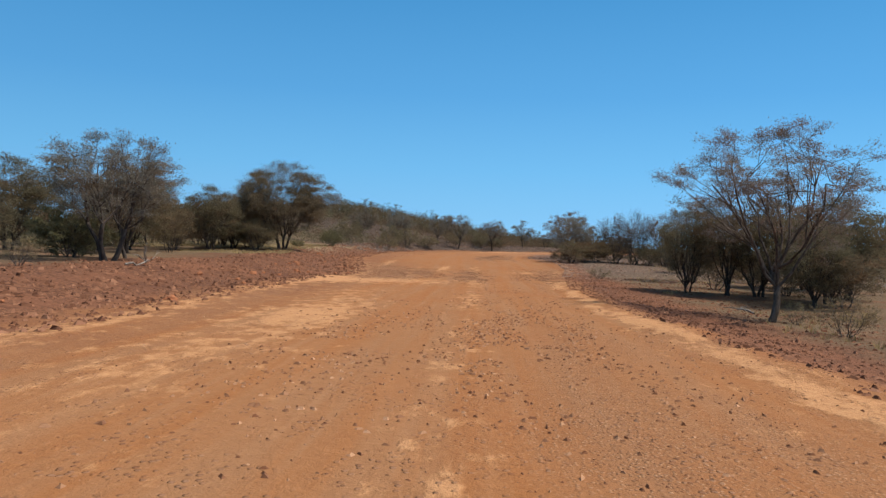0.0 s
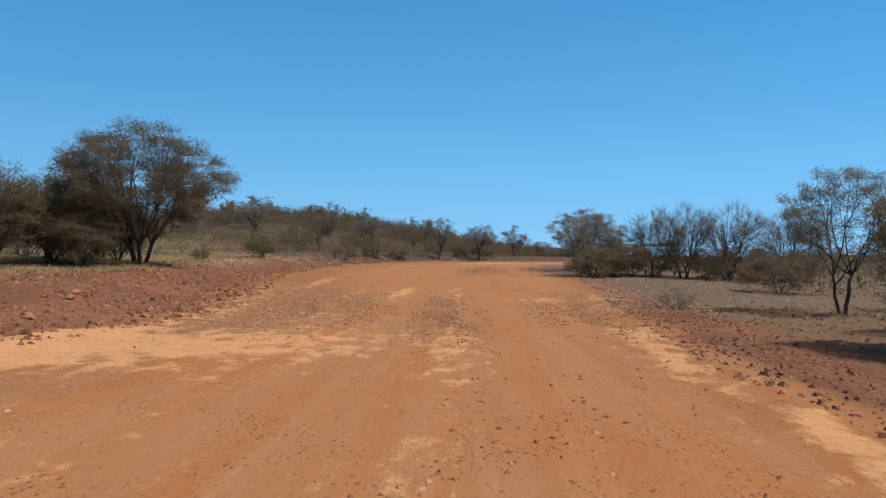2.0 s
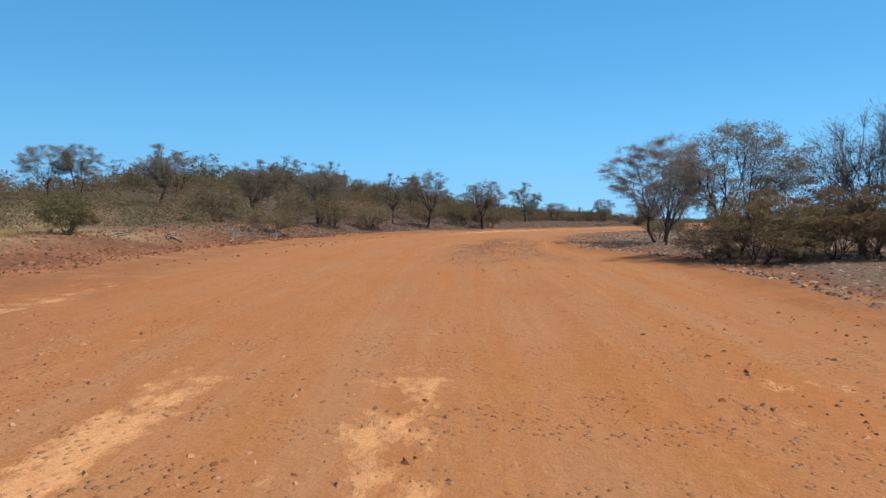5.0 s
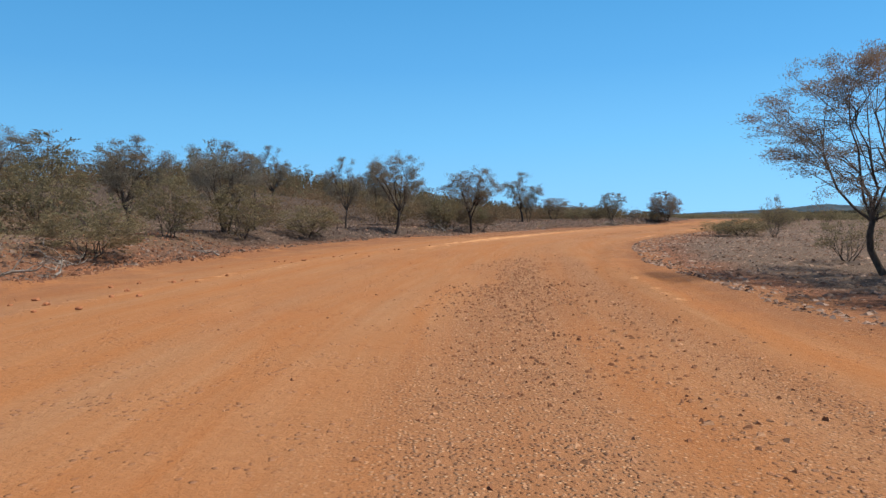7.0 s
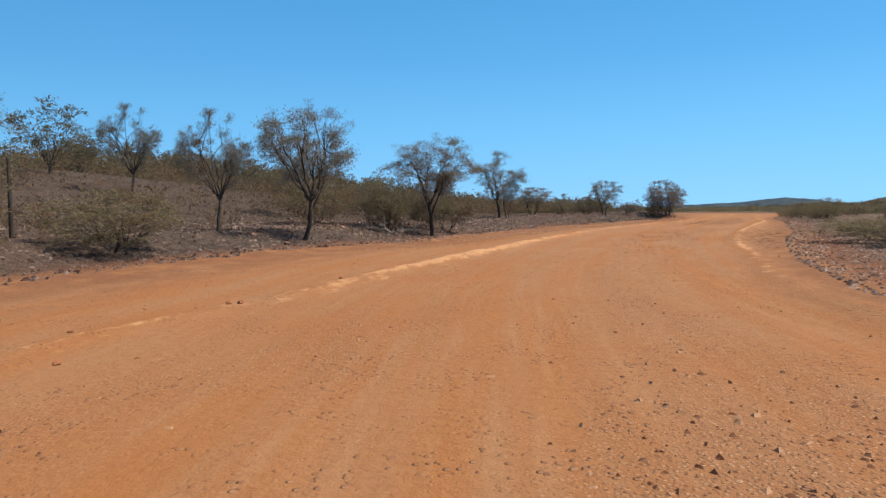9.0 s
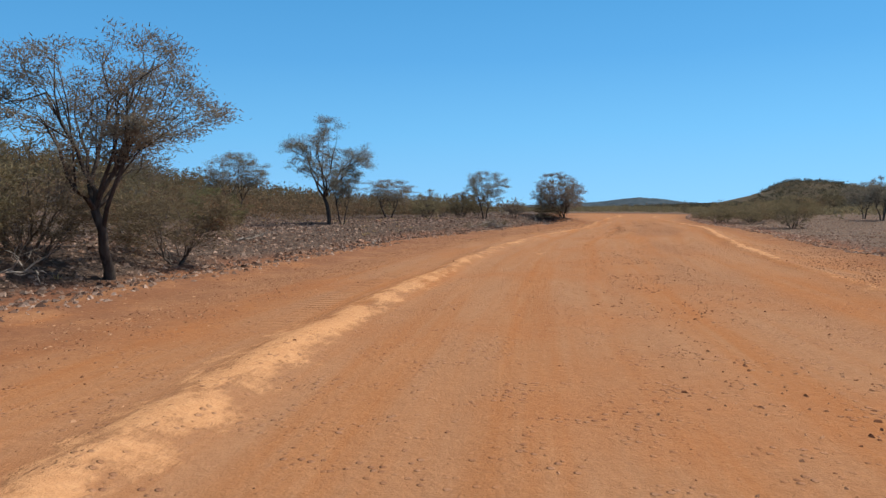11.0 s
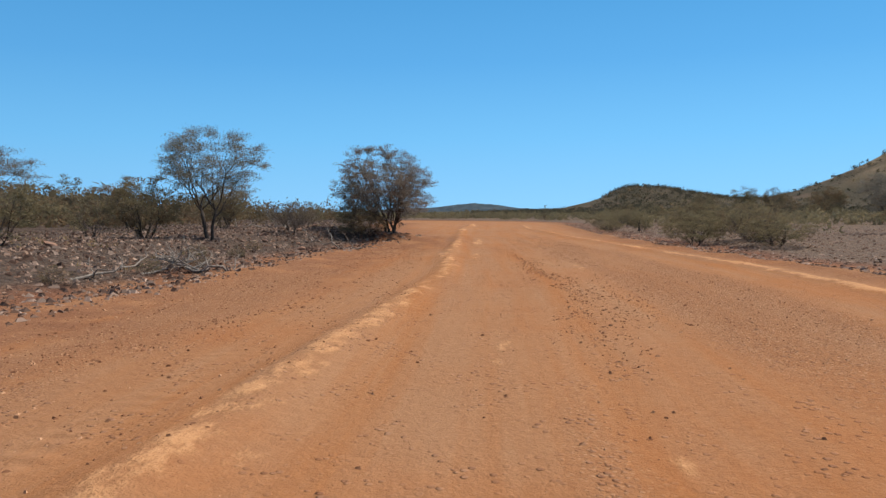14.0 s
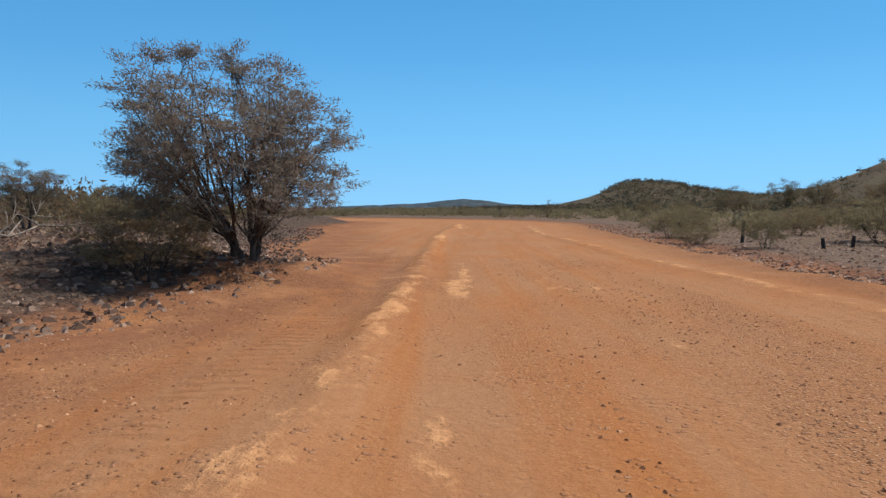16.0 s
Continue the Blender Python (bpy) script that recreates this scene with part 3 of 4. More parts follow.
def blade(verts, faces, p, d, long, wide, rng):
    side = d.cross(Vector((rng.gauss(0, 1), rng.gauss(0, 1), rng.gauss(0, 1)))).normalized() * wide * 0.5
    k = len(verts)
    tip = p + d * long
    verts += [p + side, tip, p - side]
    faces.append((k, k + 1, k + 2))


def tree(name, seed, H=5.0, W=4.5, bottom=0.35, stems=2, limbs=5, boughs=5, twigs=6, blades=9, leaf=(0.14, 0.034), tuft=0.22, flat=0.5,
         girth=0.085, lean=0.25, leaf_mat=None, bark=None, trunk_name="trunk", crown_name="crown", twig_up=0.0, sides=5, twig_wood=True, aside=0.0, twig_len=0.085):
    """A tree of that height and width: bent stems that fork into limbs, boughs and twigs, with tufts of narrow leaves at the twigs' ends."""
    rng = random.Random(seed)
    wv, wf, lv, lf = [], [], [], []
    centre = Vector((0, 0, H * (bottom + 1) / 2))
    half = H * (1 - bottom) / 2

    def crown_point(u, az, r):
        # r: 0 at the middle, 1 on the outline; the outline has lobes
        lobe = 0.80 + 0.20 * math.sin(3 * az + seed) * math.cos(3.1 * u + seed)
        e = math.sqrt(max(0.0, 1 - u * u))
        return centre + Vector((math.cos(az) * W / 2 * e * r * lobe, math.sin(az) * W / 2 * e * r * lobe, half * u * r))

    for st in range(stems):
        az0 = 2 * math.pi * (st + rng.uniform(-0.2, 0.2)) / stems + seed
        foot = Vector((math.cos(az0), math.sin(az0), 0)) * girth * (1.6 if stems > 1 else 0)
        fork_h = H * max(0.10, bottom * rng.uniform(0.65, 1.0))
        fork = foot + Vector((math.cos(az0) * lean * fork_h, math.sin(az0) * lean * fork_h, fork_h))
        pts = bent(rng, foot - Vector((0, 0, 0.12)), fork, 0.05 * H * 0.3, 5)
        g = girth * rng.uniform(0.75, 1.1) * (1.0 if stems == 1 else 0.8)
        tube(wv, wf, pts, [g * 1.35, g * 1.05, g, g * 0.92, g * 0.8], sides + 2)
        for li in range(limbs):
            az = az0 + ((li * 0.618 + 0.3) % 1.0 * 2 - 1 + rng.gauss(0, 0.12)) * math.pi / stems * 1.1
            u = -0.5 + 1.3 * (li + rng.random()) / limbs
            end = crown_point(u, az, rng.uniform(0.5, 0.68))
            start = pts[rng.choice((3, 4, 4, 4))]
            lp = bent(rng, start, end, 0.05 * H * 0.5, 6, sag=-0.03 * H)
            g2 = g * rng.uniform(0.42, 0.62)
            tube(wv, wf, lp, [g2 * (1 - 0.13 * i) for i in range(6)], sides)
            for bi in range(boughs):
                u2, az2 = max(-0.98, min(0.98, u + rng.gauss(0, 0.33))), az + rng.gauss(0, 0.42)
                bend = crown_point(u2, az2, rng.uniform(0.78, 0.97))
                bs = lp[rng.randint(2, 5)]
                bp = bent(rng, bs, bend, 0.06 * H * 0.35, 4)
                g3 = g2 * 0.38
                tube(wv, wf, bp, [g3, g3 * 0.8, g3 * 0.6, g3 * 0.4], 4 if sides > 4 else 3)
                for ti in range(twigs):
                    d = (bend - centre).normalized() * 0.5 + Vector((rng.gauss(0, 0.55), rng.gauss(0, 0.55), rng.gauss(0.25, 0.45) + twig_up))
                    d.normalize()
                    ts = bp[rng.choice((1, 2, 3, 3))]
                    tl = rng.uniform(0.6, 1.25) * twig_len * H
                    te = ts + d * tl
                    if te.z < 0.1:
                        te.z = 0.1
                    if twig_wood and (ti % 2 == 0 or blades < 10):
                        tube(wv, wf, [ts, te], [g3 * 0.34, g3 * 0.14], 3)
                    for _ in range(blades):
                        q = ts.lerp(te, rng.uniform(0.35, 1.1)) + Vector((rng.gauss(0, 0.5), rng.gauss(0, 0.5), rng.gauss(0, 0.5) * flat)) * tuft * 0.62
                        if q.z < 0.05:
                            continue
                        e = (d + Vector((rng.gauss(0, 0.7), rng.gauss(0, 0.7), rng.gauss(0.1, 0.7)))).normalized()
                        s = rng.uniform(0.6, 1.25)
                        blade(lv, lf, q, e, leaf[0] * s, leaf[1] * s, rng)
    both = np.array(wv + lv)
    sx = W / 2 / np.percentile(np.abs(both[:, :2]), 98.5)
    sz = H / np.percentile(both[:, 2], 99.5)
    for q in itertools.chain(wv, lv):
        k = max(0.0, q.z / H)
        q.x, q.y, q.z = q.x * sx + aside * k, q.y * sx, q.z * sz
    root = new(name)
    mesh_object(trunk_name, wv, wf, bark or BARK, root, smooth=True)
    if lf:
        mesh_object(crown_name, lv, lf, leaf_mat or LEAF_GREY, root)
    return root


KINDS = {}


def variant(kind, **kw):
    KINDS.setdefault(kind, []).append((tree(**kw), kw.get("H", 5.0), kw.get("W", 4.5)))


for i in range(4):
    variant("grey", name="tree", seed=11 + i, bottom=0.34 - 0.04 * (i % 2), stems=1 + i % 3, limbs=(8, 5, 4, 7)[i], boughs=6, twigs=6, blades=80, tuft=0.38, leaf=(0.080, 0.021), leaf_mat=LEAF_GREY, lean=0.3)
for i in range(3):
    variant("dense", name="tree", seed=31 + i, bottom=0.14, stems=2 + i % 2, limbs=6, boughs=6, twigs=5, blades=44, tuft=0.52, leaf=(0.12, 0.032), leaf_mat=LEAF_DENSE, lean=0.2)
for i in range(2):
    variant("sparse", name="tree", seed=41 + i, H=6.4, W=6.6, bottom=(0.36, 0.26)[i], stems=1 + i, limbs=(9, 6)[i], boughs=7, twigs=7, blades=110, tuft=0.36, leaf=(0.07, 0.018), leaf_mat=LEAF_RUST, bark=GREYBARK, lean=0.30, girth=0.12)
variant("great", name="tree", seed=37, H=6.8, W=7.2, bottom=0.22, stems=3, limbs=7, boughs=8, twigs=6, blades=105, tuft=0.50, leaf=(0.092, 0.027), leaf_mat=LEAF_BROWN, lean=0.25, girth=0.12)
variant("broad", name="tree", seed=47, H=3.9, W=4.8, aside=-0.62, bottom=0.06, stems=5, limbs=7, boughs=7, twigs=6, blades=46, tuft=0.21, leaf=(0.070, 0.019), leaf_mat=LEAF_RUST, bark=GREYBARK, lean=0.35, girth=0.075)
for i in range(3):
    variant("bush", name="shrub", seed=51 + i, H=2.5, W=3.0, bottom=0.02, stems=4, limbs=4, boughs=5, twigs=5, blades=16, tuft=0.26, leaf=(0.11, 0.030), leaf_mat=LEAF_BUSH, lean=0.8, girth=0.035, sides=4)
for i in range(2):
    variant("brush", name="shrub", seed=56 + i, H=2.5, W=3.0, bottom=0.02, stems=4, limbs=4, boughs=5, twigs=6, blades=16, tuft=0.28, leaf=(0.10, 0.026), leaf_mat=LEAF_BROWN, bark=TWIG, lean=0.8, girth=0.035, sides=4)
for i in range(2):
    variant("green", name="shrub", seed=61 + i, H=1.5, W=2.6, bottom=0.02, stems=5, limbs=4, boughs=4, twigs=5, blades=24, tuft=0.2, leaf=(0.09, 0.024), leaf_mat=LEAF_GREEN, lean=1.0, girth=0.028, sides=4)
for i in range(3):
    variant("dead", name="dead_tree", seed=71 + i, bottom=0.20, stems=3, limbs=5, boughs=8, twigs=20, twig_len=0.14, blades=3, leaf=(0.07, 0.016), tuft=0.12, bark=TWIG, leaf_mat=LEAF_RUST, lean=0.35, girth=0.07, twig_up=0.7)
for i in range(2):
    variant("twig", name="dry_shrub", seed=81 + i, H=1.6, W=2.2, bottom=0.03, stems=5, limbs=4, boughs=4, twigs=7, blades=5, leaf=(0.07, 0.018), tuft=0.12, bark=TWIG, leaf_mat=LEAF_BUSH, lean=0.9, girth=0.028, twig_up=0.3, sides=4)
for i in range(3):
    variant("far", name="tree", seed=91 + i, bottom=0.14, stems=2, limbs=5, boughs=4, twigs=4, blades=11, tuft=0.45, leaf=(0.21, 0.08), leaf_mat=LEAF_DENSE, lean=0.2, sides=3, twig_wood=False)
    variant("far_bush", name="shrub", seed=96 + i, H=2.0, W=2.8, bottom=0.0, stems=3, limbs=4, boughs=4, twigs=3, blades=10, tuft=0.32, leaf=(0.19, 0.07), leaf_mat=LEAF_BUSH, lean=0.8, girth=0.03, sides=3, twig_wood=False)

LABELS = {
    "grey": ("grey-green mulga tree with open crown beside the road", "tree", "roadside trees"),
    "dense": ("dark olive mulga tree with dense dusty crown", "tree", "roadside trees"),
    "great": ("large dark mulga tree with wide dense crown", "tree", "roadside trees"),
    "sparse": ("spreading forked tree with thin rusty foliage", "tree", "roadside trees"),
    "broad": ("broad many-stemmed mulga tree with rusty grey crown at the road's edge", "tree", "roadside trees"),
    "bush": ("brownish-green dusty shrub with many stems", "shrub", "roadside shrubs"),
    "brush": ("dull brown half-dry brush with many thin stems", "shrub", "roadside shrubs"),
    "green": ("low pale green flat-topped shrub on stony earth", "shrub", "low shrubs"),
    "dead": ("leafless grey tree with fan of upright twigs", "dead tree", "dead trees"),
    "twig": ("dry bare-twigged shrub on stony earth", "shrub", "dry shrubs"),
    "far": ("distant dark olive tree in open scrub", "tree", "scrub trees"),
    "far_bush": ("distant dusty brown-green shrub in open scrub", "shrub", "scrub bushes"),
}
used = set()
pick = random.Random(5)


def plant(kind, x, y, H, W, which=None, turn=None, label=""):
    """Stands a tree or shrub of that height and width on the ground."""
    options = KINDS[kind]
    which = pick.randrange(len(options)) if which is None else which
    ob, h0, w0 = options[which]
    rz = pick.uniform(0, 360) if turn is None else turn
    m = Matrix.LocRotScale((x, y, height(x, y) - 0.03), Euler((0, 0, radians(rz))), (W / w0, W / w0, H / h0))
    lab, cat, group = LABELS[kind]
    if (kind, which) in used:
        c = copy_thing(ob, m @ Matrix.Diagonal((1 / ob.scale[0], 1 / ob.scale[1], 1 / ob.scale[2], 1)))
    else:
        used.add((kind, which))
        ob.matrix_basis = m
        c = ob
    return tagged(c, label or lab, cat, group)


for x, y, H, W in (
    (-12.7, 26.9, 4.8, 5.1), (-13.2, 29.6, 5.0, 2.8), (16.0, 45.2, 5.2, 3.9), (12.6, 69.3, 4.3, 4.1), (-21.1, 110.0, 5.5, 5.1), (-12.5, 109.2, 5.2, 4.6),
    (-29.3, 112.2, 4.9, 3.8), (-31.7, 111.1, 4.8, 4.5), (-12.3, 108.3, 4.4, 2.8), (-8.8, 132.1, 5.6, 3.4), (2.5, 118.5, 5.7, 4.3),
    (-1.0, 118.0, 5.0, 2.8), (8.8, 127.3, 5.4, 4.9), (16.5, 147.8, 5.6, 4.7), (17.3, 147.9, 3.3, 2.2), (32.4, 166.6, 4.0, 3.7), (-6.7, 107.2, 5.0, 4.5),
    (0.9, 135.5, 5.4, 3.6), (11.9, 157.9, 4.1, 4.0), (24.6, 169.1, 3.3, 4.7), (30.9, 178.7, 2.6, 3.2), (38.7, 190.6, 2.7, 3.1), (67.1, 160.8, 3.4, 3.4),
    (64.2, 156.3, 3.7, 3.1),):
    k = pick.randrange(4)
    plant("grey", x, y, H, W, which=3 if (x, y) == (16.5, 147.8) else k)
for x, y, H, W in (
    (-11.9, 52.4, 6.3, 7.1),):
    plant("great", x, y, H, W)
for x, y, H, W in (
    (-16.2, 42.0, 3.2, 2.5), (-19.0, 50.2, 3.4, 3.2), (12.1, 66.4, 2.2, 2.8), (14.4, 66.7, 2.1, 2.6), (19.1, 65.7, 2.0, 2.4), (-31.3, 100.1, 2.9, 6.1),
    (-7.6, 100.5, 3.0, 2.9), (-5.3, 105.3, 2.8, 3.7), (-13.5, 101.3, 3.3, 4.2), (-14.6, 53.0, 2.5, 3.5), (17.5, 81.6, 3.0, 2.1),
    (23.7, 109.4, 1.1, 3.3), (25.0, 113.2, 1.0, 4.6), (-7.3, 91.6, 1.7, 3.8), (27.4, 117.7, 0.7, 2.3), (-2.6, 110.5, 1.9, 4.1), (6.3, 125.1, 2.8, 2.6), (2.3, 128.6, 2.5, 4.4), (25.9, 161.8, 1.8, 3.0),
    (30.2, 166.7, 2.1, 3.0), (8.9, 135.8, 2.0, 2.7), (35.1, 176.3, 2.2, 2.9), (40.6, 179.0, 1.4, 1.7), (41.6, 174.3, 1.6, 2.2), (51.2, 160.7, 1.3, 2.7),
    (51.8, 157.3, 1.2, 2.9), (46.2, 147.1, 2.1, 3.4), (53.7, 162.8, 1.9, 2.8), (60.6, 172.9, 1.3, 1.6), (61.5, 176.7, 0.8, 1.9), (67.7, 172.7, 1.9, 3.7),
    (79.5, 182.4, 1.5, 2.3),):
    plant("bush", x, y, H, W)
for x, y, H, W in (
    (-15.5, 30.2, 1.6, 2.7), (-11.8, 75.0, 1.7, 2.3), (-13.5, 66.0, 0.7, 1.3), (-14.9, 28.3, 2.2, 3.1), (11.0, 142.2, 1.4, 2.7),
    (10.7, 140.9, 1.8, 2.2),):
    plant("green", x, y, H, W)
for x, y, H, W in (
    (-12.3, 20.6, 0.9, 1.0), (10.8, 18.8, 1.1, 1.6), (10.9, 21.7, 0.7, 1.0), (10.2, 45.9, 0.8, 1.6), (15.8, 86.6, 1.3, 1.8), (23.8, 105.7, 2.3, 1.6),
    (6.6, 129.2, 3.2, 4.1), (28.5, 166.3, 1.5, 1.8), (40.7, 181.5, 1.5, 2.3), (53.5, 159.5, 1.8, 3.7),):
    plant("twig", x, y, H, W)
for x, y, H, W in (
    (-18.5, 28.5, 2.5, 2.8), (13.7, 34.0, 5.0, 3.5), (19.9, 34.7, 4.7, 5.1), (12.2, 35.1, 4.0, 2.9), (17.2, 31.2, 4.7, 4.4), (15.4, 29.2, 3.4, 3.0), (15.0, 33.4, 4.6, 4.2), (20.5, 40.0, 4.6, 4.4), (-16.4, 49.3, 3.8, 3.0), (-16.6, 53.7, 4.0, 3.0),):
    plant("dense", x, y, H, W)
for x, y, H, W in (
    (10.2, 21.9, 6.2, 6.2), (14.75, 83.2, 5.5, 5.6), (13.6, 78.9, 4.3, 2.9),):
    plant("sparse", x, y, H, W, which=0 if y < 30 else 1)
for x, y, H, W in (
    (16.9, 68.9, 4.8, 5.0), (18.3, 67.2, 5.1, 4.5), (20.8, 65.9, 5.2, 4.8), (25.7, 67.5, 5.1, 5.0), (36.9, 170.8, 1.5, 2.4),):
    plant("dead", x, y, H, W)
plant("broad", 42.4, 172.1, 4.25, 4.95, turn=-31)
# low brush under the leafless trees, and beside the great tree
for x, y, H, W in ((13.4, 67.5, 1.9, 3.2), (16.0, 67.2, 2.3, 3.4), (18.6, 69.4, 2.4, 3.6), (20.9, 67.6, 2.0, 3.2), (23.2, 68.8, 2.4, 3.6), (25.6, 66.2, 2.1, 3.4), (15.2, 70.6, 2.6, 3.4), (28.0, 69.0, 2.5, 3.6),
                   (22.0, 63.9, 1.7, 3.0), (11.4, 68.2, 1.2, 2.4), (14.9, 38.4, 2.2, 3.2), (17.5, 36.0, 2.6, 3.4), (18.6, 42.0, 2.6, 3.6), (21.0, 47.5, 2.6, 3.8), (16.4, 29.0, 2.4, 3.4), (19.5, 56.5, 2.2, 3.4),
                   (-17.5, 46.0, 2.6, 3.6), (-19.5, 40.0, 2.4, 3.6), (-18.0, 34.5, 2.2, 3.4), (-15.0, 57.5, 2.2, 3.4), (-20.0, 58.0, 2.8, 3.8),
                   (7.2, 127.9, 1.7, 3.0), (10.0, 130.2, 2.0, 3.4), (5.6, 127.0, 1.8, 3.0)):
    plant("brush", x, y, H, W)

for x, y, H, W in ((-17.0, 38.0, 4.6, 4.4), (-19.5, 44.0, 5.0, 4.8), (-21.5, 35.0, 4.6, 4.4), (-22.5, 50.5, 5.0, 5.0), (-15.4, 47.0, 4.2, 3.8), (-24.0, 58.0, 5.2, 5.0), (-18.5, 63.0, 4.4, 4.2), (-27.0, 45.0, 5.0, 5.2),
                   (136.0, 222.0, 5.4, 5.0), (139.5, 218.5, 5.0, 4.4), (131.0, 226.5, 4.4, 4.6), (147.0, 213.0, 4.8, 5.4)):
    plant("dense", x, y, H, W)
for x, y, H, W in ((55.6, 161.0, 1.7, 2.8), (64.5, 180.5, 1.3, 2.6), (72.0, 186.0, 1.5, 3.0), (70.5, 178.0, 1.2, 2.4), (76.0, 176.0, 1.7, 3.2), (80.5, 194.0, 1.4, 2.8), (40.3, 171.0, 1.4, 2.4)):
    plant("bush", x, y, H, W)

for s, l in ((161.0, -7.9), (163.5, -7.6), (165.2, -8.3), (167.0, -7.7), (169.5, -7.9), (158.0, -8.4)):
    plant("twig", *at_road(s, l), 0.42, 0.6)
for x, y, H, W in ((-15.0, 51.0, 3.4, 3.6), (-14.2, 55.5, 3.0, 3.6), (-17.8, 57.0, 4.0, 4.0), (-13.0, 49.4, 2.2, 3.0)):
    plant("dense", x, y, H, W)

# open scrub away from the road
rng = random.Random(77)


def scrub(x, y, odds, h0, h1):
    if rng.random() < odds:
        h = rng.uniform(h0, h1)
        plant("far", x, y, h, h * rng.uniform(0.75, 1.2))
    else:
        plant("far_bush", x, y, rng.uniform(1.2, 2.4), rng.uniform(1.8, 3.8))


count = 0
while count < 105:
    s, l = rng.uniform(-10, 300), rng.choice((-1, -1, 1)) * rng.uniform(33, 110)
    if l > 0 and s > 95 and rng.random() < 0.6:
        continue
    x, y = at_road(s, l)
    if abs(along_across(x, y)[1][0]) < 26:
        continue
    scrub(x, y, 0.0 if l > 0 and s > 95 else 0.65, 2.8, 5.0)
    count += 1
for _ in range(26):  # on the wooded rise
    x, y = at_road(rng.uniform(95, 165), -rng.uniform(30, 75))
    scrub(x, y, 0.8, 3.2, 4.8)
for _ in range(42):  # the belt at the foot of the hills
    t = rng.random()
    x, y = 113 + 50 * t + rng.gauss(0, 7), 227 - 45 * t + rng.gauss(0, 7)
    scrub(x, y, 0.4 + 0.5 * t, 2.0 + t, 2.8 + 1.8 * t)

for options in KINDS.values():  # models that stand nowhere
    for ob, *_ in options:
        if "label" not in ob:
            for o in (*ob.children, ob):
                bpy.data.objects.remove(o)


# ---- scrub too far or too thick to tell apart ----
def leaf_cloud(name, xs, ys, hs, ws, per, size, material, label):
    """Many bushes in one mesh: loose shells of small leaf sprays."""
    gen = np.random.RandomState(len(xs))
    n = len(xs)
    u = gen.uniform(0.02, 1, (n, per))
    az = gen.uniform(0, 2 * np.pi, (n, per))
    lump = 0.75 + 0.25 * np.sin(3 * az + gen.uniform(0, 6, (n, 1))) * np.sin(5 * u + gen.uniform(0, 6, (n, 1)))
    r = gen.uniform(0.45, 1.0, (n, per)) ** 0.5 * lump * np.sqrt(1 - (u * 0.97) ** 2 * 0.9)
    c = np.stack([xs[:, None] + np.cos(az) * r * ws[:, None] / 2, ys[:, None] + np.sin(az) * r * ws[:, None] / 2, (land(xs, ys)[:, None] - 0.05) + u * lump * hs[:, None]], -1).reshape(-1, 1, 3)
    tri = gen.normal(0, 1, (n * per, 3, 3)) * size * (gen.uniform(0.5, 1.2, (n * per, 1, 1)))
    v = (c + tri).reshape(-1, 3)
    ob = mesh_object(name, v.tolist(), np.arange(len(v)).reshape(-1, 3).tolist(), material)
    return tagged(ob, label, "scrub", kind="stuff")


def scrub_places(n, s_range, l_range, seed, keep):
    gen = np.random.RandomState(seed)
    s, l = gen.uniform(*s_range, n), gen.uniform(*l_range, n)
    x, y = at_road(s, l)
    s2, l2 = along_across(x, y)
    ok = keep(s2, l2, gen.rand(n), value_noise(x, y, 22, seed, 2)) & (np.abs(l2) > 15)
    gen2 = np.random.RandomState(seed + 1)
    h = gen2.uniform(0.5, 1.0, n)
    return x[ok], y[ok], h[ok], gen2.uniform(1.2, 1.8, n)[ok]


x, y, h, w = scrub_places(2200, (-30, 330), (-170, -40), 21, lambda s, l, r, n: (n > -0.65) & (l < -40))
leaf_cloud("left_scrub", x, y, h * 3.3, h * w * 2.9, 90, 0.105, LEAF_OLIVE, "thick dusty olive scrub over the stony plain")
x, y, h, w = scrub_places(1150, (-12, 240), (-47, -19), 31, lambda s, l, r, n: (n > -0.5) & (s < 106) & (l < np.where(s < 84, -22.0, -18.0)))
leaf_cloud("roadside_scrub", x, y, h * 2.5, h * w * 2.5, 190, 0.055, LEAF_OLIVE, "thick olive scrub behind the roadside trees")
x, y, h, w = scrub_places(620, (92, 200), (-48, -18), 33, lambda s, l, r, n: (n > -0.8) & (l < -17.5))
leaf_cloud("rise_scrub", x, y, h * 2.5, h * w * 2.6, 170, 0.055, LEAF_BROWN, "low brown scrub on the wooded rise")
x, y, h, w = scrub_places(1100, (-10, 118), (17, 150), 23, lambda s, l, r, n: (n > -0.35))
leaf_cloud("right_scrub", x, y, h * 2.6, h * w * 2.3, 80, 0.11, LEAF_BUSH, "thick brownish scrub behind the roadside trees")
x, y, h, w = scrub_places(2300, (110, 420), (15, 240), 25, lambda s, l, r, n: ((n > -0.05) & (l > 13 + r * 18)) | ((n > -0.6) & (l > 38)))
leaf_cloud("plain_scrub", x, y, h * 1.7, h * w * 2.2, 48, 0.105, LEAF_BUSH, "low scattered scrub on the open stony plain")
x, y, h, w = scrub_places(900, (250, 900), (-240, 240), 27, lambda s, l, r, n: np.abs(l) > 12)
leaf_cloud("distant_scrub", x, y, h * 2.2, h * w * 3.4, 60, 0.20, LEAF_DENSE, "low dark scrub far down the road")
x, y, h, w = scrub_places(620, (206, 330), (15, 62), 28, lambda s, l, r, n: s > 200)
leaf_cloud("bend_scrub", x, y, h * 1.6, h * w * 2.6, 90, 0.12, LEAF_BUSH, "thick brown scrub on the outside of the bend")
x, y, h, w = scrub_places(260, (196, 300), (-60, -15), 30, lambda s, l, r, n: s > 196)
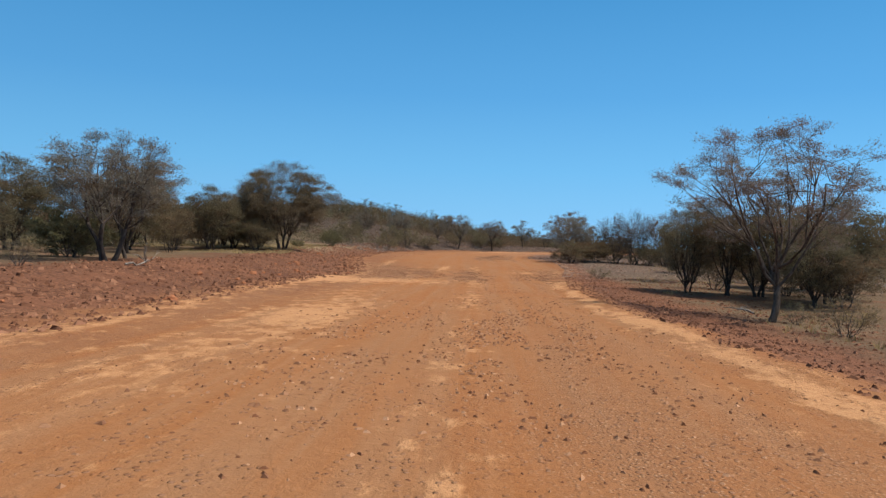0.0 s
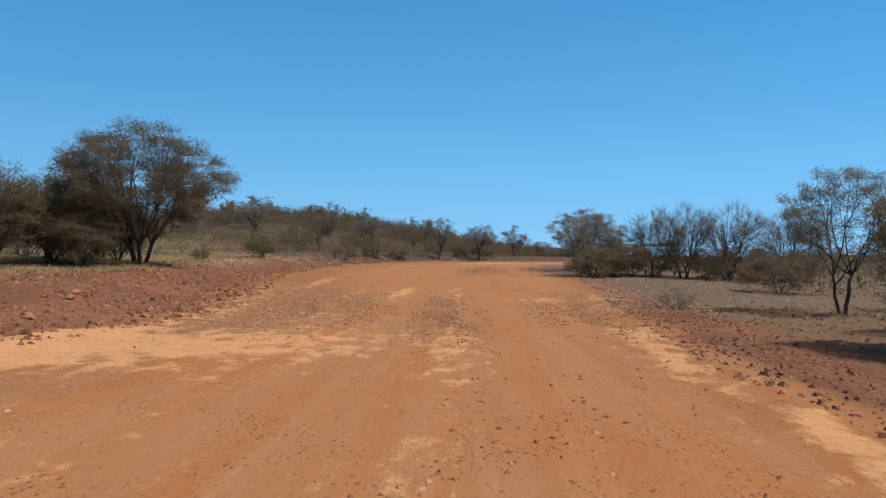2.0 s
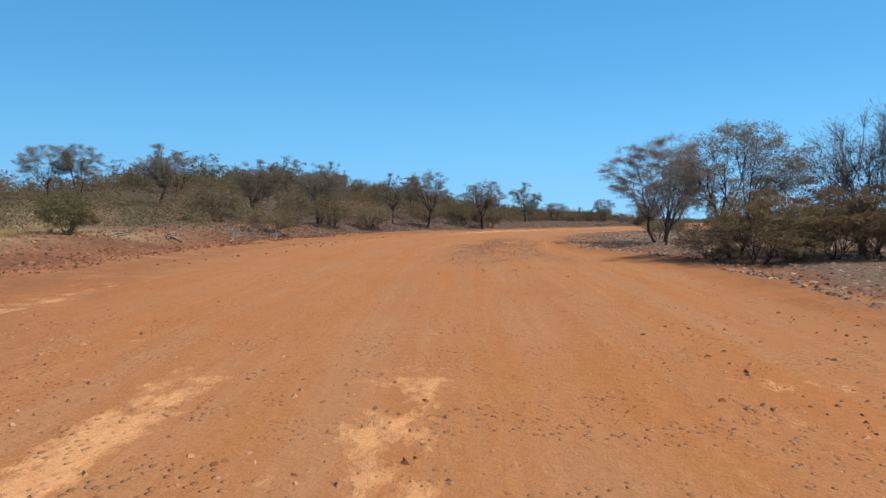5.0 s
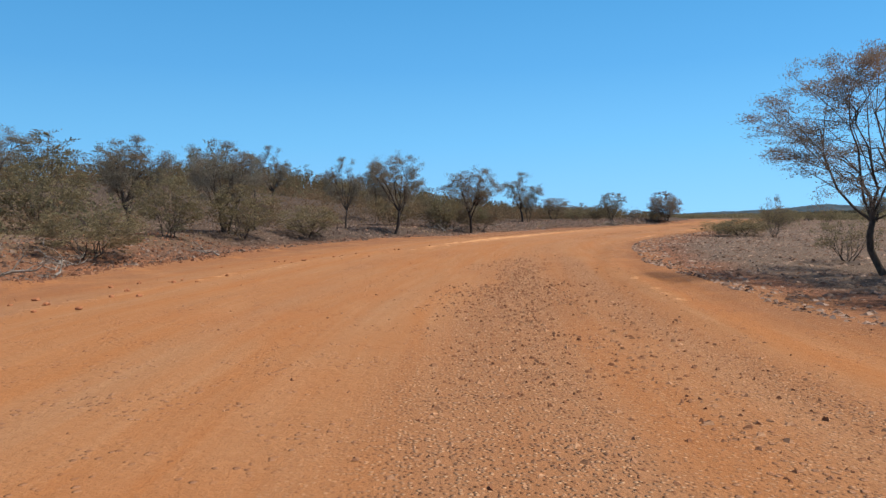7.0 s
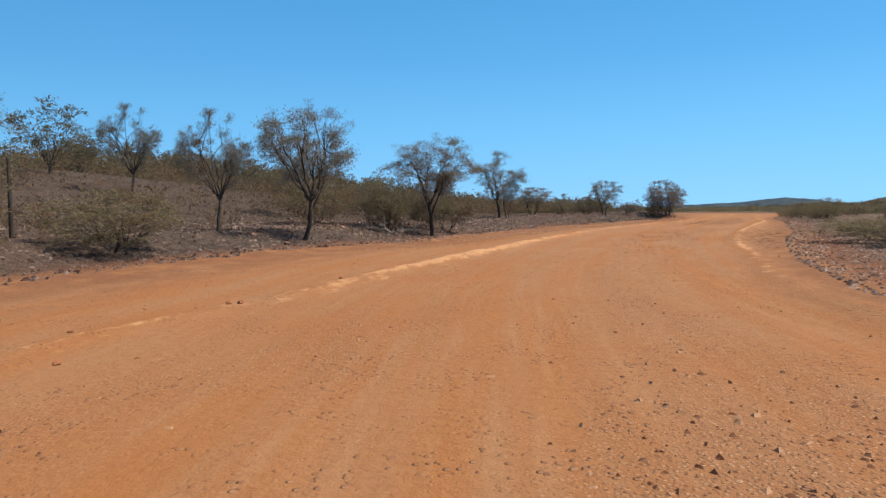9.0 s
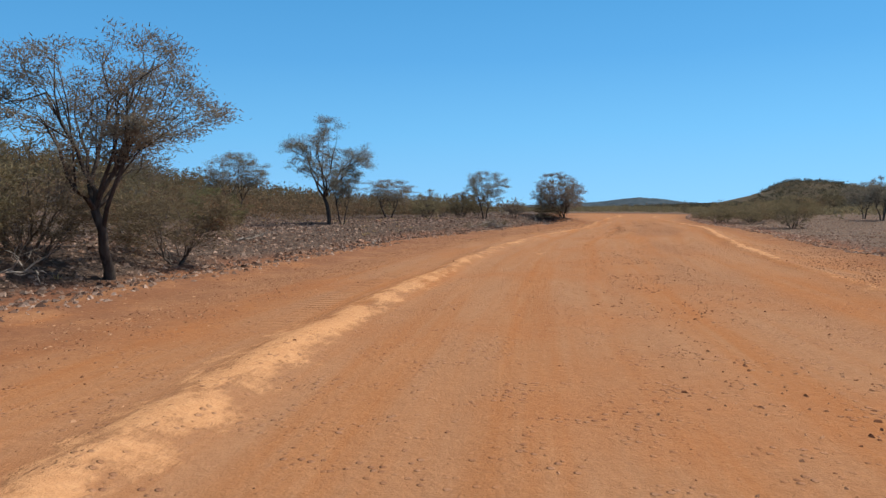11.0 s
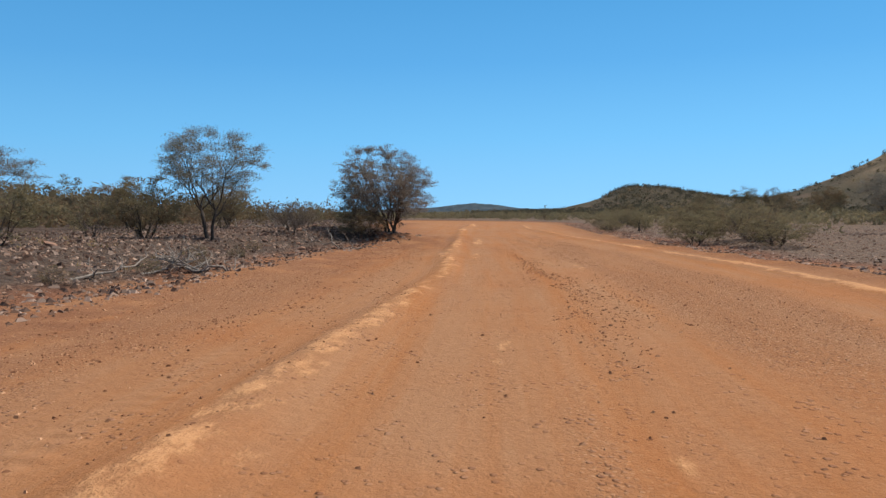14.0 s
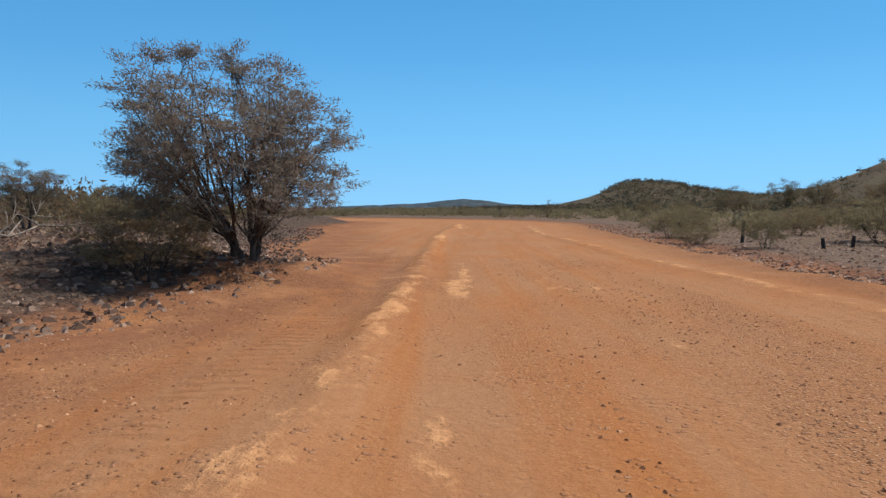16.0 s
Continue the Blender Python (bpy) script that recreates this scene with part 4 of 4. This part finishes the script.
leaf_cloud("inner_scrub", x, y, h * 2.6, h * w * 2.6, 90, 0.12, LEAF_DENSE, "olive scrub on the inside of the bend")
gen = np.random.RandomState(34)
x, y = gen.uniform(-80, 50, 1500), gen.uniform(180, 245, 1500)
ok = along_across(x, y)[1] < -22
x, y = x[ok], y[ok]
leaf_cloud("back_scrub", x, y, np.interp(x, (-40, 0, 40), (5.0, 3.9, 3.0)) * gen.uniform(0.55, 1.05, len(x)), gen.uniform(2.4, 4.4, len(x)), 130, 0.13, LEAF_DENSE, "dark wooded skyline behind the bend")
gen = np.random.RandomState(29)
x, y = gen.uniform(120, 400, 20000), gen.uniform(150, 450, 20000)
ok = (hills(x, y) > 0.25) & ((gen.rand(len(x)) < 0.32) | (np.hypot(x - 262, y - 216) > 90))
x, y = x[ok], y[ok]
leaf_cloud("hill_scrub", x, y, gen.uniform(0.6, 1.7, len(x)), gen.uniform(1.4, 3.4, len(x)), 20, 0.19, LEAF_HILL, "dark scrub covering the low rocky hills")


# ---- stones ----
def stones(name, s, l, size, material, label, flat=0.62, seed=1):
    """Many loose angular stones in one mesh."""
    gen = np.random.RandomState(seed)
    x, y = at_road(s, l)
    n = len(x)
    base = np.array([(1, 0.7, -0.5), (-1, 0.8, -0.5), (-1, -0.7, -0.5), (1, -0.8, -0.5), (0.5, 0.1, 0.9), (-0.45, -0.1, 0.8)])
    v = base[None] * (gen.uniform(0.6, 1.3, (n, 1, 3)) * np.array((1, 1, flat))) + gen.normal(0, 0.17, (n, 6, 3)) * np.array((1, 1, flat))
    a = gen.uniform(0, 2 * np.pi, n)
    ca, sa = np.cos(a)[:, None], np.sin(a)[:, None]
    vx, vy = v[..., 0] * ca - v[..., 1] * sa, v[..., 0] * sa + v[..., 1] * ca
    half = size[:, None] / 2
    z = ground_at(s, l)[:, None] + half * (v[..., 2] + 0.5 * flat - 0.12)
    p = np.stack([x[:, None] + vx * half, y[:, None] + vy * half, z], -1).reshape(-1, 3)
    tri = np.array([(0, 1, 5), (0, 5, 4), (1, 2, 5), (2, 3, 4), (2, 4, 5), (3, 0, 4)])
    f = (np.arange(n)[:, None, None] * 6 + tri[None]).reshape(-1, 3)
    ob = mesh_object(name, p.tolist(), f.tolist(), material)
    return tagged(ob, label, "stones", kind="stuff")


def sample(n, s0, s1, seed, lo, hi, skew=1.0):
    """Random places between two lines along the road."""
    gen = np.random.RandomState(seed)
    s = gen.uniform(s0, s1, n)
    l = lo(s) + (hi(s) - lo(s)) * gen.rand(n) ** skew
    return s, l, gen


s, l, gen = sample(95000, -6, 200, 41, left_edge, right_edge)
keep = gen.rand(len(s)) < np.clip(looseness(s, l) ** 1.5, 0.05, 0.95)
s, l = s[keep], l[keep]
stones("road_gravel", s, l, (0.014 + 0.046 * gen.rand(len(s)) ** 3) * np.where(s > 100, 0.75, 1.0), GRAVEL, "loose red-brown gravel strewn over the dirt road", flat=0.62, seed=44)
# where the blade has left gravel in strips
gen = np.random.RandomState(55)
strips = [(41, 2.6, -4.6, 1.3, 8000), (46, 4, -5.8, 1.8, 7000), (39, 3, -0.6, 0.45, 3200), (43, 4, -0.7, 0.6, 3200), (41, 3, 3.3, 0.8, 4000), (47, 4, 4.6, 1.2, 4000),
          (13, 4, 0.15, 0.5, 2200), (12, 4, 2.0, 0.8, 1800), (11, 4, -2.1, 0.8, 1800), (20, 6, 1.0, 1.0, 1800), (82, 5, 0.6, 0.7, 3000), (86, 5, 1.3, 0.6, 1800),
          (78, 5, 1.8, 0.8, 2000), (131, 6, 2.4, 0.8, 2000), (120, 8, 2.6, 0.8, 1500), (162, 5, 1.4, 0.25, 2000), (157, 2.5, 1.9, 0.6, 1000), (175, 5, 3.2, 0.7, 1500)]
strips += [(122, 7, 7.6, 0.8, 5000), (132, 6, 8.4, 0.8, 3500), (140, 10, -6.0, 1.0, 5000), (150, 8, -5.0, 1.0, 3500), (122, 8, -6.4, 1.0, 3500), (158, 6, -3.6, 1.2, 3000), (173, 5, -3.6, 1.2, 2500)]
s = np.concatenate([gen.normal(a, b, n) for a, b, _, _, n in strips])
l = np.concatenate([gen.normal(c, d, n) for _, _, c, d, n in strips])
ok = (s > -4) & (value_noise(l * 1.6, s * 0.5, 0.9, 56, 2) > -0.18) & (l > left_edge(s)) & (l < right_edge(s))
s, l = s[ok], l[ok]
stones("gravel_strips", s, l, (0.015 + 0.058 * gen.rand(len(s)) ** 2.4) * np.where(s > 100, 0.72, 1.0), GRAVEL, "strips of loose tan gravel left by the grader", flat=0.62, seed=57)
s, l, gen = sample(15000, -4, 100, 45, lambda s: left_edge(s) - 6.5, lambda s: left_edge(s) + 1.2, 0.7)
stones("bank_stones", s, l, 0.035 + 0.17 * gen.rand(len(s)) ** 3, RED_STONE, "red stones and clods along the graded bank", seed=46)
s, l, gen = sample(42000, 84, 215, 47, lambda s: left_edge(s) - 15, lambda s: left_edge(s) + 0.5, 0.75)
stones("left_stones", s, l, 0.035 + 0.17 * gen.rand(len(s)) ** 3, GREY_STONE, "grey-brown angular stones covering the roadside plain", seed=48)
s, l, gen = sample(15000, 118, 188, 53, lambda s: left_edge(s) - 10, lambda s: left_edge(s) + 1.1, 0.75)
stones("left_rubble", s, l, 0.03 + 0.13 * gen.rand(len(s)) ** 2.4, BROWN_STONE, "dark red-brown rubble along the road's edge", seed=54)
s, l, gen = sample(9000, 2, 48, 49, lambda s: right_edge(s) - 0.3, lambda s: right_edge(s) + 9, 1.3)
stones("verge_stones", s, l, 0.03 + 0.11 * gen.rand(len(s)) ** 3, RED_STONE, "red stones on the verge under the trees", seed=50)
s, l, gen = sample(45000, 44, 225, 51, lambda s: right_edge(s) - 0.4, lambda s: right_edge(s) + 18, 1.7)
stones("right_stones", s, l, 0.035 + 0.14 * gen.rand(len(s)) ** 2.4, BROWN_STONE, "grey-brown angular stones covering the roadside flat", flat=0.45, seed=52)


def rock_mesh(seed, material):
    bm = bmesh.new()
    bmesh.ops.create_icosphere(bm, subdivisions=2, radius=0.5)
    for v in bm.verts:
        n = noise.noise(v.co * 2.3 + Vector((seed * 7.1, 0, 0)))
        v.co *= 1 + 0.55 * n
        v.co.z *= 0.62
    bmesh.ops.recalc_face_normals(bm, faces=bm.faces)
    me = bpy.data.meshes.new("rock")
    bm.to_mesh(me)
    bm.free()
    me.materials.append(material)
    return me


ROCKS = [rock_mesh(i, RED_ROCK if i < 3 else GREY_ROCK) for i in range(5)]
rng = random.Random(88)
for i in range(110):
    if i < 45:  # clods along the graded edge
        s = rng.uniform(66, 104)
        l, size, k = float(ridges(np.array([s]))[0][0][0]) + rng.gauss(-0.2, 0.55), rng.uniform(0.06, 0.15), rng.randrange(3)
    elif i < 75:
        s = rng.uniform(12, 62)
        l, size, k = float(left_edge(s)) + rng.uniform(-3.0, 0.8), rng.uniform(0.12, 0.30), rng.randrange(3)
    else:
        s = rng.uniform(105, 190)
        l, size, k = float(left_edge(s)) - rng.uniform(0.3, 5.0), rng.uniform(0.14, 0.34), 3 + rng.randrange(2)
    x, y = at_road(s, l)
    ob = new("rock", ROCKS[k])
    ob.matrix_basis = Matrix.LocRotScale((x, y, height(x, y) + size * 0.14), Euler((rng.uniform(-0.3, 0.3), rng.uniform(-0.3, 0.3), rng.uniform(0, 6))), (size, size * rng.uniform(0.7, 1.2), size))
    tagged(ob, "rough red rock lying on the graded bank" if k < 3 else "rough grey-brown rock lying on the stony flat", "rock", "roadside rocks")


# ---- dry grass ----
def grass(name, s0, s1, lo, hi, n, tall, seed, label, need=0.0):
    s, l, gen = sample(n, s0, s1, seed, lo, hi)
    x, y = at_road(s, l)
    ok = (value_noise(x, y, 5.0, 14, 3) > need) & ((l > 0) | (s < 77) | (s > 98) | (l < -20))
    x, y = x[ok], y[ok]
    z = land(x, y)
    verts, per = [], 12
    a = gen.uniform(0, 2 * np.pi, (len(x), per))
    lean = gen.uniform(0.1, 0.9, (len(x), per))
    h = tall * gen.uniform(0.5, 1.1, (len(x), per))
    root = np.stack([x[:, None] + 0.07 * np.cos(a), y[:, None] + 0.07 * np.sin(a), np.repeat(z[:, None] - 0.02, per, 1)], -1)
    side = np.stack([-np.sin(a), np.cos(a), 0 * a], -1) * 0.012
    tip = root + np.stack([np.cos(a) * h * lean, np.sin(a) * h * lean, h], -1)
    v = np.stack([root - side, root + side, tip], 2).reshape(-1, 3)
    ob = mesh_object(name, v.tolist(), np.arange(len(v)).reshape(-1, 3).tolist(), GRASS)
    return tagged(ob, label, "grass", kind="stuff")


grass("dry_grass", 44, 96, lambda s: left_edge(s) - 26, lambda s: left_edge(s) - 4.0, 9000, 0.17, 61, "straw-yellow dry grass behind the red bank", -0.05)
grass("verge_grass", 4, 70, lambda s: right_edge(s) + 4, lambda s: right_edge(s) + 14, 1300, 0.22, 63, "sparse dry grass under the roadside trees", 0.1)
grass("plain_grass", 100, 215, lambda s: left_edge(s) - 16, lambda s: left_edge(s) - 1.5, 900, 0.16, 65, "sparse dry tufts among grey stones", 0.1)


# ---- fallen wood, posts ----
def fallen(seed, long, arms, material=DEADWOOD):
    """A dead branch lying on the ground, with broken side branches."""
    rng = random.Random(seed)
    root = new("fallen_branch")
    v, f = [], []
    main = bent(rng, Vector((-long / 2, 0, 0.06)), Vector((long / 2, 0.1 * long, 0.16 * long)), 0.12 * long, 7)
    tube(v, f, main, [0.042 * (1 - 0.11 * i) for i in range(7)], 6)
    mesh_object("limb", v, f, material, root, smooth=True)
    for k in range(arms):
        v, f = [], []
        a = main[rng.randint(1, 6)]
        d = Vector((rng.gauss(0.4, 0.6), rng.gauss(0, 0.9), abs(rng.gauss(0.35, 0.35)))).normalized()
        p = bent(rng, a, a + d * long * rng.uniform(0.25, 0.55), 0.07 * long, 5)
        tube(v, f, p, [0.022, 0.018, 0.014, 0.010, 0.004], 5)
        for _ in range(3):
            b = p[rng.randint(1, 4)]
            e = (d + Vector((rng.gauss(0, 0.6), rng.gauss(0, 0.6), rng.gauss(0.1, 0.4)))).normalized()
            tube(v, f, bent(rng, b, b + e * long * rng.uniform(0.1, 0.22), 0.03, 3), [0.010, 0.008, 0.003], 4)
        mesh_object("side_branch", v, f, material, root, smooth=True)
    return root


for i, (x, y, long, turn, arms) in enumerate(((29.7, 158.2, 1.9, 30, 11), (30.2, 158.6, 1.6, 95, 10), (30.5, 158.0, 1.5, 160, 9), (37.3, 177.0, 3.4, 150, 9), (28.0, 156.5, 1.6, 20, 5), (38.4, 175.5, 2.4, 60, 9), (37.4, 166.8, 2.0, 140, 7), (7.0, 124.5, 1.9, 40, 9), (5.9, 123.6, 1.6, 130, 8), (-7.2, 84.0, 2.0, 60, 10), (-8.4, 85.5, 1.8, 150, 9), (-6.2, 87.5, 1.5, 100, 7),
                                              (17.5, 139.6, 0.9, 80, 4), (-6.6, 86.0, 1.6, 10, 6), (-10.4, 76.2, 2.0, 30, 8), (-9.0, 79.5, 1.8, 120, 8), (-10.5, 24.5, 1.3, 75, 5),
                                              (12.2, 137.2, 1.4, 40, 5), (-4.5, 95.5, 1.3, 150, 5), (15.8, 84.5, 1.2, 30, 5), (10.9, 25.6, 1.1, 110, 4))):
    ob = fallen(200 + i, long, arms)
    ob.matrix_basis = pose(x, y, height(x, y), 0, 0, turn)
    tagged(ob, "bleached dead branch lying on the stony ground", "dead branch", "fallen branches")


def post(x, y, tall, lean):
    bm = bmesh.new()
    bmesh.ops.create_cone(bm, cap_ends=True, segments=9, radius1=0.075, radius2=0.055, depth=tall)
    for v in bm.verts:
        v.co.x += 0.02 * noise.noise(v.co * 9)
        v.co.z += tall / 2 - 0.08 + (0.05 * noise.noise(v.co * 21) if v.co.z > 0 else 0)
    bmesh.ops.bevel(bm, geom=bm.edges[:], offset=0.008, segments=1, affect="EDGES")
    me = bpy.data.meshes.new("stump")
    bm.to_mesh(me)
    bm.free()
    me.materials.append(BARK)
    ob = new("stump", me)
    ob.matrix_basis = pose(x, y, height(x, y), lean, lean / 2, 0)
    return tagged(ob, "dark broken tree stump standing on the stony flat", "stump", "tree stumps")


for x, y, tall, lean in ((63.3, 175.8, 0.95, 3), (61.9, 171.6, 0.45, -6), (64.2, 171.9, 0.5, 5), (-5.9, 111.2, 2.6, 4)):
    post(x, y, tall, lean)
